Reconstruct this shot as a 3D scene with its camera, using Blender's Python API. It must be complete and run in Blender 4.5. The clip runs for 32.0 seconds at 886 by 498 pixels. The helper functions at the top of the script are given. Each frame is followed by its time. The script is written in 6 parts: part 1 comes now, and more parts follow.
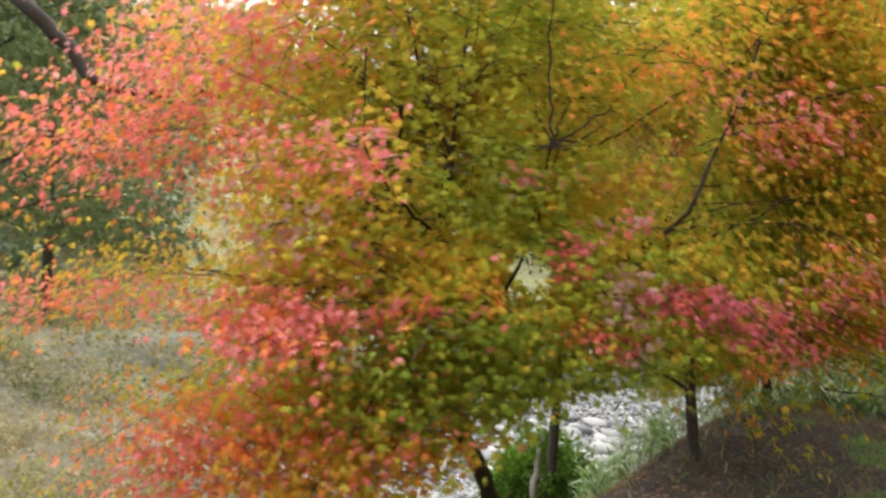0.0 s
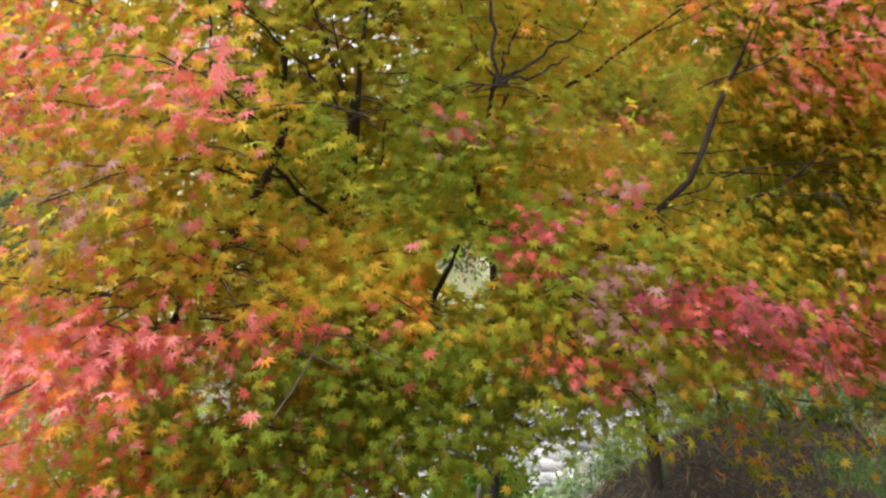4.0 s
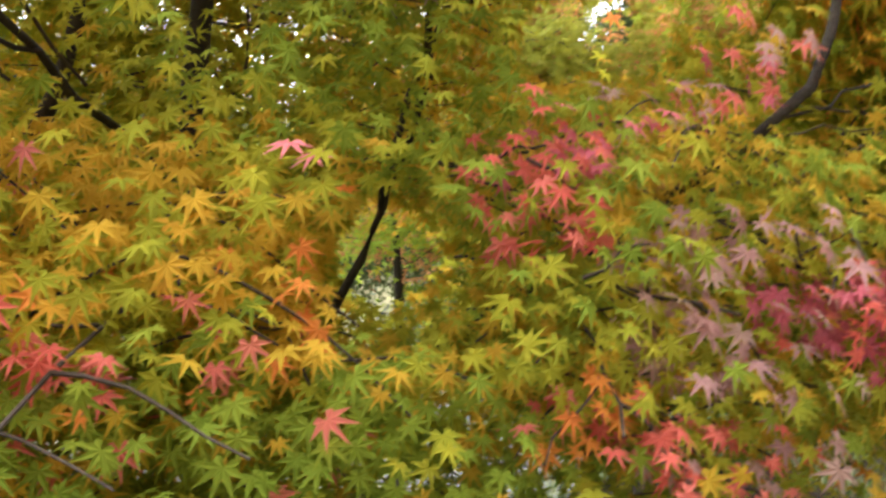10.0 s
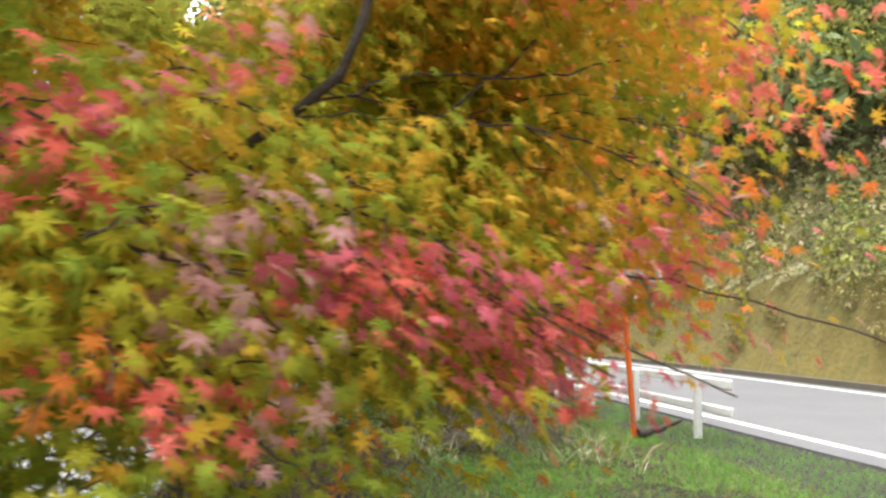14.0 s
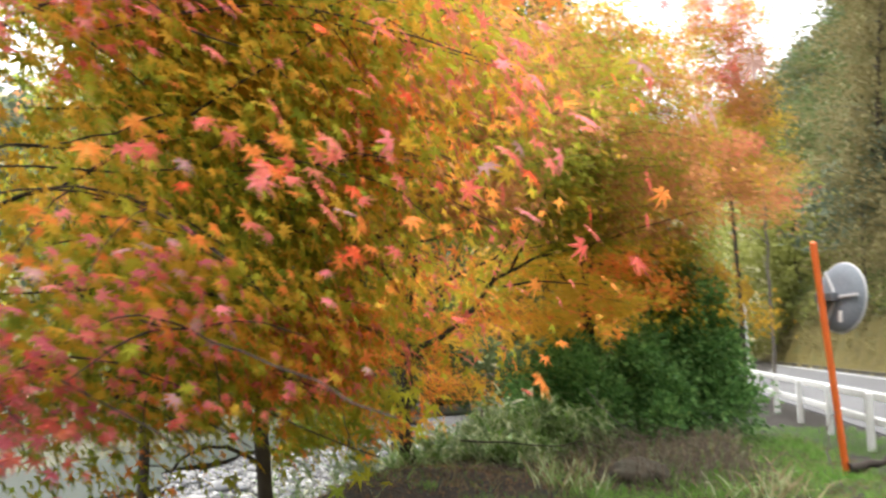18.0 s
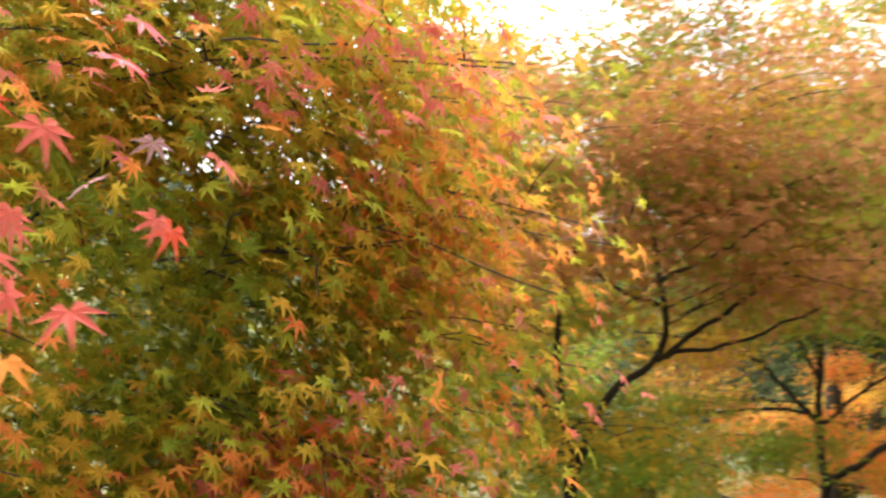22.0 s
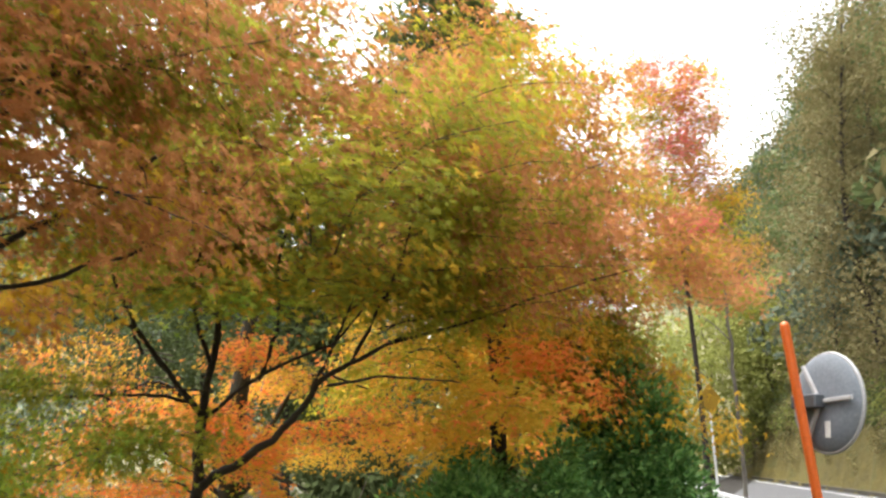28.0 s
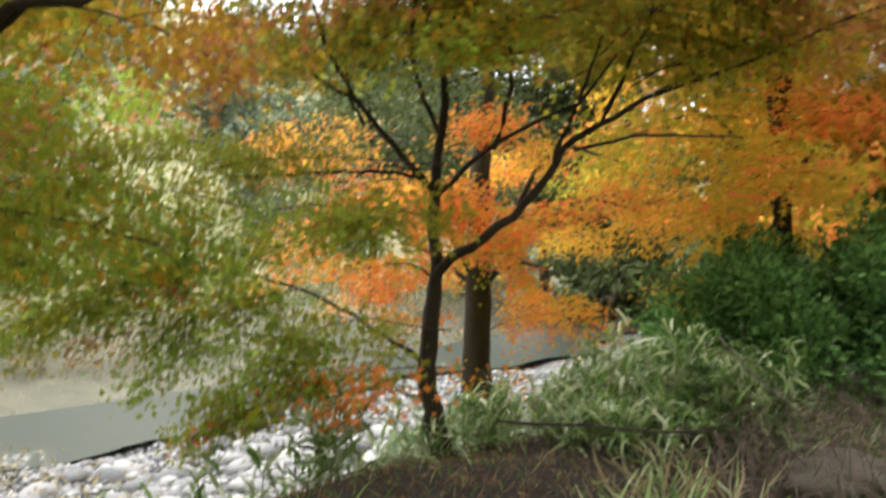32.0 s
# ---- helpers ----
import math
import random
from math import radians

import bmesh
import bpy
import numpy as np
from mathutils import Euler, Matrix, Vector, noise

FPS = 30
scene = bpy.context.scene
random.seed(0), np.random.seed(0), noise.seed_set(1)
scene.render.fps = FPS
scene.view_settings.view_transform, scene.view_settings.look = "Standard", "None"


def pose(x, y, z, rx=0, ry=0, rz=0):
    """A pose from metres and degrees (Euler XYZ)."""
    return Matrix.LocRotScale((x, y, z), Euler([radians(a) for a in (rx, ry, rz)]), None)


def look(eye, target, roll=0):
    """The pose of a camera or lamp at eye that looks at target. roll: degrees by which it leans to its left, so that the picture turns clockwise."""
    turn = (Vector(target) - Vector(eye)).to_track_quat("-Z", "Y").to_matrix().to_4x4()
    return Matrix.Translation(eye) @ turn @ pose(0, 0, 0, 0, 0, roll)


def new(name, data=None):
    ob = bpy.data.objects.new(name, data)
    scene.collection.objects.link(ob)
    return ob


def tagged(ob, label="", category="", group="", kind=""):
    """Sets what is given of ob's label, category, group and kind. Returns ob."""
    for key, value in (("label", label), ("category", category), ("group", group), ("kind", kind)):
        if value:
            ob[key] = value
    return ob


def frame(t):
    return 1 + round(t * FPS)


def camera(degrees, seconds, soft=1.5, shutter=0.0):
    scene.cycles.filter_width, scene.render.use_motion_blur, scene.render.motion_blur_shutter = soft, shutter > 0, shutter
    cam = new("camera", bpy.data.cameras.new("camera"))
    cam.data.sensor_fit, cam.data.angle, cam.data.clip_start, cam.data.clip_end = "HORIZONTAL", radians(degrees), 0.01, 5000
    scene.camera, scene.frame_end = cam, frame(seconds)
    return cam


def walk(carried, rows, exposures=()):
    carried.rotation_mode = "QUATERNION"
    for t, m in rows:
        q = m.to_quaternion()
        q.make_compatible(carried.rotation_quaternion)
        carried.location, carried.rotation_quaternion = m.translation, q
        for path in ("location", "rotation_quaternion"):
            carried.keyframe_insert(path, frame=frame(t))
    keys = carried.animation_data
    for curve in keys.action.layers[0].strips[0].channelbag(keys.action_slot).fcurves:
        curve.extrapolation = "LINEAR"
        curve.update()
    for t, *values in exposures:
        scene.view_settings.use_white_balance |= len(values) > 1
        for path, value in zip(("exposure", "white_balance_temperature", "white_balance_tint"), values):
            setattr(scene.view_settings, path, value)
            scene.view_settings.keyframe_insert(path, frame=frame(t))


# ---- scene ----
cam = camera(55.0, 32.0, soft=2.5, shutter=0.9)
PATH = [
    (0.0, pose(0.017, 0.000, 1.500, 92.74, -1.85, 0.16)),
    (0.5, pose(0.068, 0.069, 1.495, 92.19, -2.04, -0.92)),
    (1.0, pose(0.135, 0.184, 1.494, 92.65, -3.64, -0.31)),
    (1.5, pose(0.138, 0.322, 1.474, 91.95, -2.32, 0.71)),
    (2.0, pose(0.102, 0.475, 1.490, 93.15, -0.66, -1.36)),
    (2.5, pose(0.120, 0.597, 1.486, 93.72, -0.98, -3.96)),
    (4.5, pose(0.110, 1.184, 1.497, 93.42, -0.52, -4.13)),
    (5.0, pose(0.150, 1.337, 1.496, 94.52, -0.31, -0.85)),
    (5.5, pose(0.224, 1.456, 1.503, 95.12, 0.07, 2.18)),
    (6.0, pose(0.246, 1.549, 1.495, 95.42, 0.29, 1.60)),
    (6.5, pose(0.218, 1.694, 1.496, 96.35, -1.42, -0.17)),
    (7.0, pose(0.213, 1.801, 1.492, 96.84, -1.50, 1.04)),
    (7.5, pose(0.274, 1.916, 1.500, 98.02, -1.90, 4.17)),
    (8.0, pose(0.295, 1.973, 1.501, 98.61, -1.31, 3.28)),
    (8.5, pose(0.238, 2.010, 1.479, 99.38, -2.78, -4.44)),
    (9.0, pose(0.240, 2.044, 1.476, 97.81, -1.94, -9.93)),
    (9.5, pose(0.203, 2.095, 1.466, 96.73, -2.04, -12.24)),
    (10.0, pose(0.170, 2.148, 1.455, 95.75, -0.67, -11.26)),
    (10.5, pose(0.201, 2.155, 1.441, 94.92, -0.05, -8.45)),
    (11.0, pose(0.209, 2.133, 1.442, 94.00, 0.69, -9.81)),
    (11.5, pose(0.198, 2.133, 1.430, 96.57, 0.65, -15.83)),
    (12.0, pose(0.191, 2.131, 1.437, 97.82, 0.40, -18.53)),
    (12.5, pose(0.206, 2.124, 1.432, 97.23, -0.01, -20.61)),
    (13.0, pose(0.202, 2.126, 1.429, 96.39, -0.54, -24.35)),
    (13.5, pose(0.204, 2.136, 1.419, 96.15, -0.79, -31.83)),
    (14.0, pose(0.261, 2.078, 1.427, 94.95, 0.08, -37.10)),
    (14.5, pose(0.382, 1.983, 1.426, 95.00, 1.55, -35.14)),
    (16.5, pose(1.030, 1.159, 1.493, 95.29, 1.38, -20.64)),
    (17.0, pose(1.211, 1.152, 1.467, 94.63, 2.62, -20.19)),
    (17.5, pose(1.366, 1.308, 1.459, 96.22, 1.75, -18.84)),
    (18.0, pose(1.520, 1.439, 1.469, 96.45, 1.12, -17.57)),
    (18.5, pose(1.756, 1.454, 1.480, 98.95, 1.21, -10.74)),
    (19.0, pose(1.945, 1.472, 1.458, 99.93, 0.75, -7.22)),
    (19.5, pose(2.121, 1.620, 1.452, 100.49, -0.73, -6.54)),
    (20.0, pose(2.232, 1.707, 1.431, 102.60, 0.86, -3.03)),
    (20.5, look((2.478, 1.761, 1.456), (2.269, 3.715, 1.828), -0.4)),
    (21.0, look((2.579, 1.866, 1.443), (2.367, 3.836, 1.715), -1.2)),
    (21.5, look((2.618, 2.032, 1.464), (2.33, 3.954, 1.935), -1.3)),
    (22.0, look((2.698, 2.15, 1.475), (2.215, 4.018, 1.999), -1.1)),
    (22.5, look((2.783, 2.231, 1.475), (2.182, 4.083, 1.931), -1.3)),
    (23.0, look((2.806, 2.306, 1.474), (2.257, 4.179, 1.907), -1.4)),
    (23.5, look((2.806, 2.439, 1.474), (2.514, 4.369, 1.911), -1.6)),
    (24.0, pose(2.835, 2.642, 1.481, 104.88, 1.95, 2.30)),
    (24.5, pose(2.951, 2.714, 1.528, 105.62, 2.69, 1.12)),
    (25.0, pose(2.966, 2.828, 1.526, 105.37, 2.32, -4.92)),
    (25.5, pose(2.919, 2.994, 1.531, 104.41, 2.73, -13.79)),
    (26.0, pose(3.000, 3.123, 1.522, 105.22, 0.44, -19.26)),
    (26.5, pose(3.142, 3.232, 1.550, 105.08, 0.38, -21.16)),
    (28.5, pose(3.564, 3.873, 1.558, 103.49, 1.36, -19.03)),
    (29.0, pose(3.607, 4.018, 1.536, 104.41, 1.15, -21.20)),
    (29.5, pose(3.655, 4.232, 1.521, 100.41, 3.34, -19.28)),
    (30.0, pose(3.773, 4.409, 1.509, 99.19, 3.90, -12.80)),
    (30.5, pose(3.793, 4.519, 1.516, 97.77, 3.41, -8.68)),
    (31.0, pose(3.780, 4.612, 1.492, 95.28, 2.87, -6.61)),
    (31.5, pose(3.753, 4.676, 1.464, 93.27, 2.84, -4.26)),
    (32.0, pose(3.753, 4.731, 1.436, 90.82, 2.03, -2.27)),
]
walk(cam, PATH, [(0.0, 2.05), (2.5, 2.15), (5.0, 2.35), (8.0, 2.5), (13.0, 2.5), (14.5, 2.5), (17.0, 2.3), (19.0, 2.38), (21.0, 2.38), (23.0, 2.38), (25.0, 2.14), (28.0, 2.25), (32.0, 2.28)])

# ---- light: bright overcast sky, weak wide sun ----
world = bpy.data.worlds.new("overcast_sky")
scene.world = world
world.use_nodes = True
wn, wl = world.node_tree.nodes, world.node_tree.links
sky = wn.new("ShaderNodeTexSky")
sky.sky_type, sky.sun_disc = "NISHITA", False
sky.sun_elevation, sky.sun_rotation = radians(76), radians(-24)
sky.air_density, sky.dust_density, sky.ozone_density = 1.0, 4.0, 1.0
pale = wn.new("ShaderNodeHueSaturation")
pale.inputs["Saturation"].default_value = 0.10
wl.new(sky.outputs["Color"], pale.inputs["Color"])
wl.new(pale.outputs["Color"], wn["Background"].inputs["Color"])
wn["Background"].inputs["Strength"].default_value = 0.15
sun = new("sun", bpy.data.lights.new("sun", "SUN"))
sun.data.energy, sun.data.angle, sun.data.color = 1.0, radians(75), (1.0, 0.95, 0.88)
sun.matrix_world = look((-1.1, 2.4, 10.6), (0, 0, 0))

# ---- materials ----
def ramp_mix(nt, fac, cols):
    """A colour ramp over fac."""
    r = nt.nodes.new("ShaderNodeValToRGB")
    while len(r.color_ramp.elements) < len(cols):
        r.color_ramp.elements.new(0.5)
    for i, (e, c) in enumerate(zip(r.color_ramp.elements, cols)):
        e.position, e.color = i / (len(cols) - 1), (*c, 1)
    nt.links.new(fac, r.inputs["Fac"])
    return r.outputs["Color"]


def noise_node(nt, scale, detail=4.0, rough=0.6, coords="Object"):
    tc = nt.nodes.new("ShaderNodeTexCoord")
    n = nt.nodes.new("ShaderNodeTexNoise")
    n.inputs["Scale"].default_value, n.inputs["Detail"].default_value, n.inputs["Roughness"].default_value = scale, detail, rough
    nt.links.new(tc.outputs[coords], n.inputs["Vector"])
    return n.outputs["Fac"]


def mixed(nt, fac, a, b, mode="MIX"):
    m = nt.nodes.new("ShaderNodeMix")
    m.data_type, m.blend_type = "RGBA", mode
    for sock, v in ((m.inputs["Factor"], fac), (m.inputs["A"], a), (m.inputs["B"], b)):
        if isinstance(v, (int, float)):
            sock.default_value = v
        elif isinstance(v, tuple):
            sock.default_value = (*v, 1)
        else:
            nt.links.new(v, sock)
    return m.outputs["Result"]


def surface(name, cols, scale, rough=0.85, bump=0.4, fine=None, metal=0.0, spread=0.01):
    """A rough surface: broad colour patches, a finer grain over them, and relief."""
    m = bpy.data.materials.new(name)
    m.use_nodes = True
    nt = m.node_tree
    b = nt.nodes["Principled BSDF"]
    broad = ramp_mix(nt, noise_node(nt, scale), cols)
    grain = noise_node(nt, fine or scale * 9, 6.0)
    g = ramp_mix(nt, grain, [(0.35, 0.35, 0.35), (0.75, 0.75, 0.75), (1.25, 1.25, 1.25)])
    nt.links.new(mixed(nt, 0.75, broad, g, "MULTIPLY"), b.inputs["Base Color"])
    b.inputs["Roughness"].default_value, b.inputs["Metallic"].default_value = rough, metal
    if bump:
        bp = nt.nodes.new("ShaderNodeBump")
        bp.inputs["Strength"].default_value, bp.inputs["Distance"].default_value = bump, spread
        nt.links.new(grain, bp.inputs["Height"])
        nt.links.new(bp.outputs["Normal"], b.inputs["Normal"])
    return m


def leaf_mat(name, a, b_, c, light=0.5, rough=0.6, gloss=0.06, spread=0.6):
    """A thin leaf: three tones from leaf to leaf, mottled inside, some light passing through."""
    m = bpy.data.materials.new(name)
    m.use_nodes = True
    nt = m.node_tree
    p = nt.nodes["Principled BSDF"]
    geo = nt.nodes.new("ShaderNodeNewGeometry")
    info = nt.nodes.new("ShaderNodeObjectInfo")
    add = nt.nodes.new("ShaderNodeMath")
    add.operation = "ADD"
    nt.links.new(geo.outputs["Random Per Island"], add.inputs[0])
    nt.links.new(info.outputs["Random"], add.inputs[1])
    frac = nt.nodes.new("ShaderNodeMath")
    frac.operation = "FRACT"
    nt.links.new(add.outputs[0], frac.inputs[0])
    a, c = (tuple(m + spread * (v - m) for v, m in zip(w, b_)) for w in (a, c))
    tone = ramp_mix(nt, frac.outputs[0], [a, b_, c])
    mott = ramp_mix(nt, noise_node(nt, 60.0, 3.0), [(0.8, 0.8, 0.8), (1.1, 1.1, 1.1)])
    col = mixed(nt, 0.8, tone, mott, "MULTIPLY")
    nt.links.new(col, p.inputs["Base Color"])
    p.inputs["Roughness"].default_value = rough
    p.inputs["Specular IOR Level"].default_value = gloss
    tr = nt.nodes.new("ShaderNodeBsdfTranslucent")
    nt.links.new(col, tr.inputs["Color"])
    mx = nt.nodes.new("ShaderNodeMixShader")
    mx.inputs["Fac"].default_value = light
    nt.links.new(p.outputs["BSDF"], mx.inputs[1])
    nt.links.new(tr.outputs["BSDF"], mx.inputs[2])
    nt.links.new(mx.outputs["Shader"], nt.nodes["Material Output"].inputs["Surface"])
    return m


LEAF = {
    "green": leaf_mat("leaf_green", (0.233, 0.364, 0.049), (0.347, 0.491, 0.072), (0.508, 0.598, 0.079)),
    "sage": leaf_mat("leaf_sage_olive", (0.228, 0.320, 0.039), (0.285, 0.359, 0.043), (0.353, 0.397, 0.049)),
    "deep": leaf_mat("leaf_deep_green", (0.098, 0.215, 0.039), (0.175, 0.332, 0.059), (0.273, 0.408, 0.067)),
    "olive": leaf_mat("leaf_olive", (0.332, 0.360, 0.037), (0.435, 0.430, 0.044), (0.550, 0.490, 0.050)),
    "ochre": leaf_mat("leaf_ochre", (0.543, 0.393, 0.040), (0.624, 0.407, 0.047), (0.719, 0.428, 0.054)),
    "gold": leaf_mat("leaf_gold", (0.651, 0.451, 0.050), (0.725, 0.451, 0.056), (0.800, 0.425, 0.063)),
    "orange": leaf_mat("leaf_orange", (0.792, 0.374, 0.072), (0.880, 0.316, 0.072), (0.880, 0.244, 0.086)),
    "flame": leaf_mat("leaf_flame", (0.860, 0.293, 0.049), (0.860, 0.207, 0.061), (0.854, 0.366, 0.049)),
    "salmon": leaf_mat("leaf_salmon", (0.708, 0.244, 0.159), (0.756, 0.195, 0.159), (0.708, 0.305, 0.171)),
    "pink": leaf_mat("leaf_pink", (0.805, 0.293, 0.268), (0.854, 0.244, 0.268), (0.830, 0.366, 0.317), gloss=0.3),
    "red": leaf_mat("leaf_red", (0.76, 0.19, 0.15), (0.78, 0.17, 0.13), (0.74, 0.25, 0.19)),
    "scarlet": leaf_mat("leaf_scarlet", (0.860, 0.098, 0.049), (0.860, 0.159, 0.061), (0.854, 0.073, 0.085)),
    "crimson": leaf_mat("leaf_crimson", (0.58, 0.15, 0.18), (0.66, 0.17, 0.22), (0.52, 0.13, 0.16)),
    "mauve": leaf_mat("leaf_mauve", (0.488, 0.289, 0.289), (0.580, 0.321, 0.305), (0.518, 0.381, 0.289)),
    "rust": leaf_mat("leaf_rust", (0.429, 0.215, 0.078), (0.533, 0.240, 0.091), (0.585, 0.305, 0.104)),
    "moss": leaf_mat("leaf_moss_olive", (0.245, 0.278, 0.043), (0.333, 0.350, 0.049), (0.436, 0.417, 0.059)),
    "dusk": leaf_mat("leaf_dusk", (0.498, 0.278, 0.102), (0.615, 0.278, 0.132), (0.644, 0.351, 0.132)),
}
BARK = surface("maple_bark", [(0.018, 0.013, 0.010), (0.042, 0.031, 0.024), (0.075, 0.062, 0.05)], 9.0, 0.9, 0.8)
MOSSY = surface("mossy_bark", [(0.018, 0.016, 0.012), (0.045, 0.04, 0.022), (0.05, 0.065, 0.02)], 4.0, 0.95, 1.0)
TWIG = surface("twig_bark", [(0.04, 0.028, 0.02), (0.09, 0.06, 0.045)], 14.0, 0.85, 0.3)
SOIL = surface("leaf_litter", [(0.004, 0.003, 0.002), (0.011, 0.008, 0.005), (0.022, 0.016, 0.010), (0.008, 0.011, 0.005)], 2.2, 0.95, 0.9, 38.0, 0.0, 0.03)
GRAVEL = surface("river_gravel", [(0.065, 0.065, 0.062), (0.117, 0.114, 0.109), (0.182, 0.178, 0.169)], 2.2, 0.9, 0.8, 26.0, 0.0, 0.04)
STONE = leaf_mat("river_stone", (0.070, 0.074, 0.078), (0.156, 0.156, 0.156), (0.296, 0.292, 0.281), 0.0, 0.8, 0.3, 1.0)
BOULDER = surface("weathered_boulder", [(0.040, 0.032, 0.023), (0.088, 0.072, 0.055), (0.058, 0.054, 0.033), (0.120, 0.101, 0.080)], 3.0, 0.95, 0.6)
ASPHALT = surface("asphalt", [(0.075, 0.075, 0.08), (0.10, 0.10, 0.105), (0.13, 0.13, 0.13)], 0.6, 0.85, 0.3, 80.0)
LINE = surface("road_paint", [(0.62, 0.62, 0.60), (0.78, 0.78, 0.76)], 3.0, 0.7, 0.1)
WHITE = surface("white_rail_paint", [(0.66, 0.67, 0.66), (0.80, 0.80, 0.79)], 3.0, 0.45, 0.05)
ORANGE = surface("orange_pole_paint", [(0.72, 0.12, 0.015), (0.80, 0.165, 0.025)], 5.0, 0.4, 0.05)
GREYBACK = surface("mirror_back_grey", [(0.136, 0.157, 0.184), (0.200, 0.223, 0.254)], 4.0, 0.85, 0.1)
STEEL = surface("bracket_steel", [(0.10, 0.11, 0.13), (0.18, 0.19, 0.21)], 8.0, 0.45, 0.1, None, 0.6)
RIM = surface("pale_rim", [(0.34, 0.34, 0.35), (0.46, 0.46, 0.46)], 6.0, 0.6, 0.05)
STICKER = surface("white_sticker", [(0.75, 0.75, 0.74), (0.82, 0.82, 0.80)], 9.0, 0.5, 0.0)
MOSSWALL = surface("mossy_wall", [(0.022, 0.018, 0.003), (0.064, 0.048, 0.006), (0.102, 0.078, 0.008), (0.054, 0.057, 0.008), (0.208, 0.165, 0.056)], 1.1, 0.95, 0.9, 5.0, 0.0, 0.1)
SLOPE = surface("hill_undergrowth", [(0.070, 0.084, 0.035), (0.154, 0.168, 0.070), (0.336, 0.294, 0.154), (0.140, 0.126, 0.070)], 0.25, 0.95, 1.0, 4.0, 0.0, 0.2)
MEADOW = surface("dry_meadow", [(0.022, 0.031, 0.017), (0.056, 0.058, 0.036), (0.112, 0.109, 0.072), (0.045, 0.039, 0.032)], 0.8, 0.95, 0.9, 6.0, 0.0, 0.1)
# greyer than the near evergreens: distance haze is mixed into this leaf colour
WOODS = leaf_mat("far_woods", (0.081, 0.121, 0.081), (0.137, 0.169, 0.113), (0.209, 0.209, 0.121), 0.2)
EVERGREEN = leaf_mat("evergreen_leaf", (0.092, 0.123, 0.048), (0.123, 0.155, 0.060), (0.166, 0.192, 0.072), 0.3)
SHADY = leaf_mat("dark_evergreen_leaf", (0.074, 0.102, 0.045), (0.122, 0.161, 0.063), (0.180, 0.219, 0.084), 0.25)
CONIFER = leaf_mat("conifer_leaf", (0.053, 0.140, 0.035), (0.112, 0.252, 0.067), (0.225, 0.392, 0.119), 0.35, 0.5, 0.2, 1.0)
DULL = leaf_mat("dull_brown_green_leaf", (0.171, 0.158, 0.066), (0.224, 0.193, 0.089), (0.283, 0.228, 0.110), 0.3)
PALEGREEN = leaf_mat("pale_green_leaf", (0.238, 0.263, 0.074), (0.302, 0.321, 0.091), (0.381, 0.372, 0.126), 0.35)
# third tone paints bright highlights onto some blades; the green tones are the leaf
SASA = leaf_mat("bamboo_grass_leaf", (0.09, 0.19, 0.04), (0.20, 0.33, 0.075), (0.60, 0.64, 0.42), 0.4, 0.3, 0.6, 1.0)
SHRUB = leaf_mat("shrub_leaf", (0.05, 0.12, 0.012), (0.10, 0.19, 0.02), (0.17, 0.27, 0.03), 0.4, 0.5, 0.2, 1.0)
SIGN = surface("sign_yellow", [(0.20, 0.11, 0.03), (0.42, 0.25, 0.03), (0.52, 0.32, 0.04)], 2.5, 0.5, 0.1)
GRASS = leaf_mat("grass_blade", (0.099, 0.225, 0.033), (0.143, 0.325, 0.055), (0.231, 0.350, 0.088), 0.35)
STRAW = leaf_mat("dry_grass", (0.235, 0.191, 0.102), (0.317, 0.264, 0.156), (0.193, 0.178, 0.084), 0.3)
FALLEN = leaf_mat("fallen_leaf", (0.05, 0.028, 0.016), (0.13, 0.07, 0.035), (0.28, 0.17, 0.085), 0.1, 0.7, 0.1, 1.0)
BRUSH = surface("withered_stems", [(0.07, 0.048, 0.034), (0.15, 0.115, 0.085), (0.26, 0.22, 0.17)], 3.0, 0.9, 0.2)
DEADWOOD = surface("bleached_deadwood", [(0.13, 0.11, 0.09), (0.27, 0.25, 0.22)], 7.0, 0.9, 0.5)
WATER = surface("river_water", [(0.019, 0.026, 0.021), (0.033, 0.041, 0.033), (0.025, 0.030, 0.025)], 0.8, 0.35, 0.5, 7.0)
WATER.node_tree.nodes["Principled BSDF"].inputs["Specular IOR Level"].default_value = 0.2


# ---- mesh helpers ----
rng = np.random.default_rng(7)


def fast_mesh(name, verts, faces, mats, idx=None, smooth=False):
    """A mesh from arrays: verts (n, 3), faces (m, k) with k the same for all."""
    verts, faces = np.asarray(verts, np.float32), np.asarray(faces, np.int32)
    me = bpy.data.meshes.new(name)
    m, k = faces.shape
    me.vertices.add(len(verts))
    me.vertices.foreach_set("co", verts.ravel())
    me.loops.add(m * k)
    me.loops.foreach_set("vertex_index", faces.ravel())
    me.polygons.add(m)
    me.polygons.foreach_set("loop_start", np.arange(m, dtype=np.int32) * k)
    for mat in mats:
        me.materials.append(mat)
    if idx is not None:
        me.polygons.foreach_set("material_index", np.asarray(idx, np.int32))
    me.polygons.foreach_set("use_smooth", np.full(m, smooth))
    me.update(calc_edges=True)
    return me


def put(name, me, parent=None, label=""):
    ob = new(name, me)
    ob.parent = parent
    return tagged(ob, label)


def part(name, bm, material, parent, label="", smooth=False):
    """One mesh object from a bmesh, under a thing or a part."""
    me = bpy.data.meshes.new(name)
    for f in bm.faces:
        f.smooth = smooth
    bm.to_mesh(me)
    bm.free()
    me.materials.append(material)
    return put(name, me, parent, label)


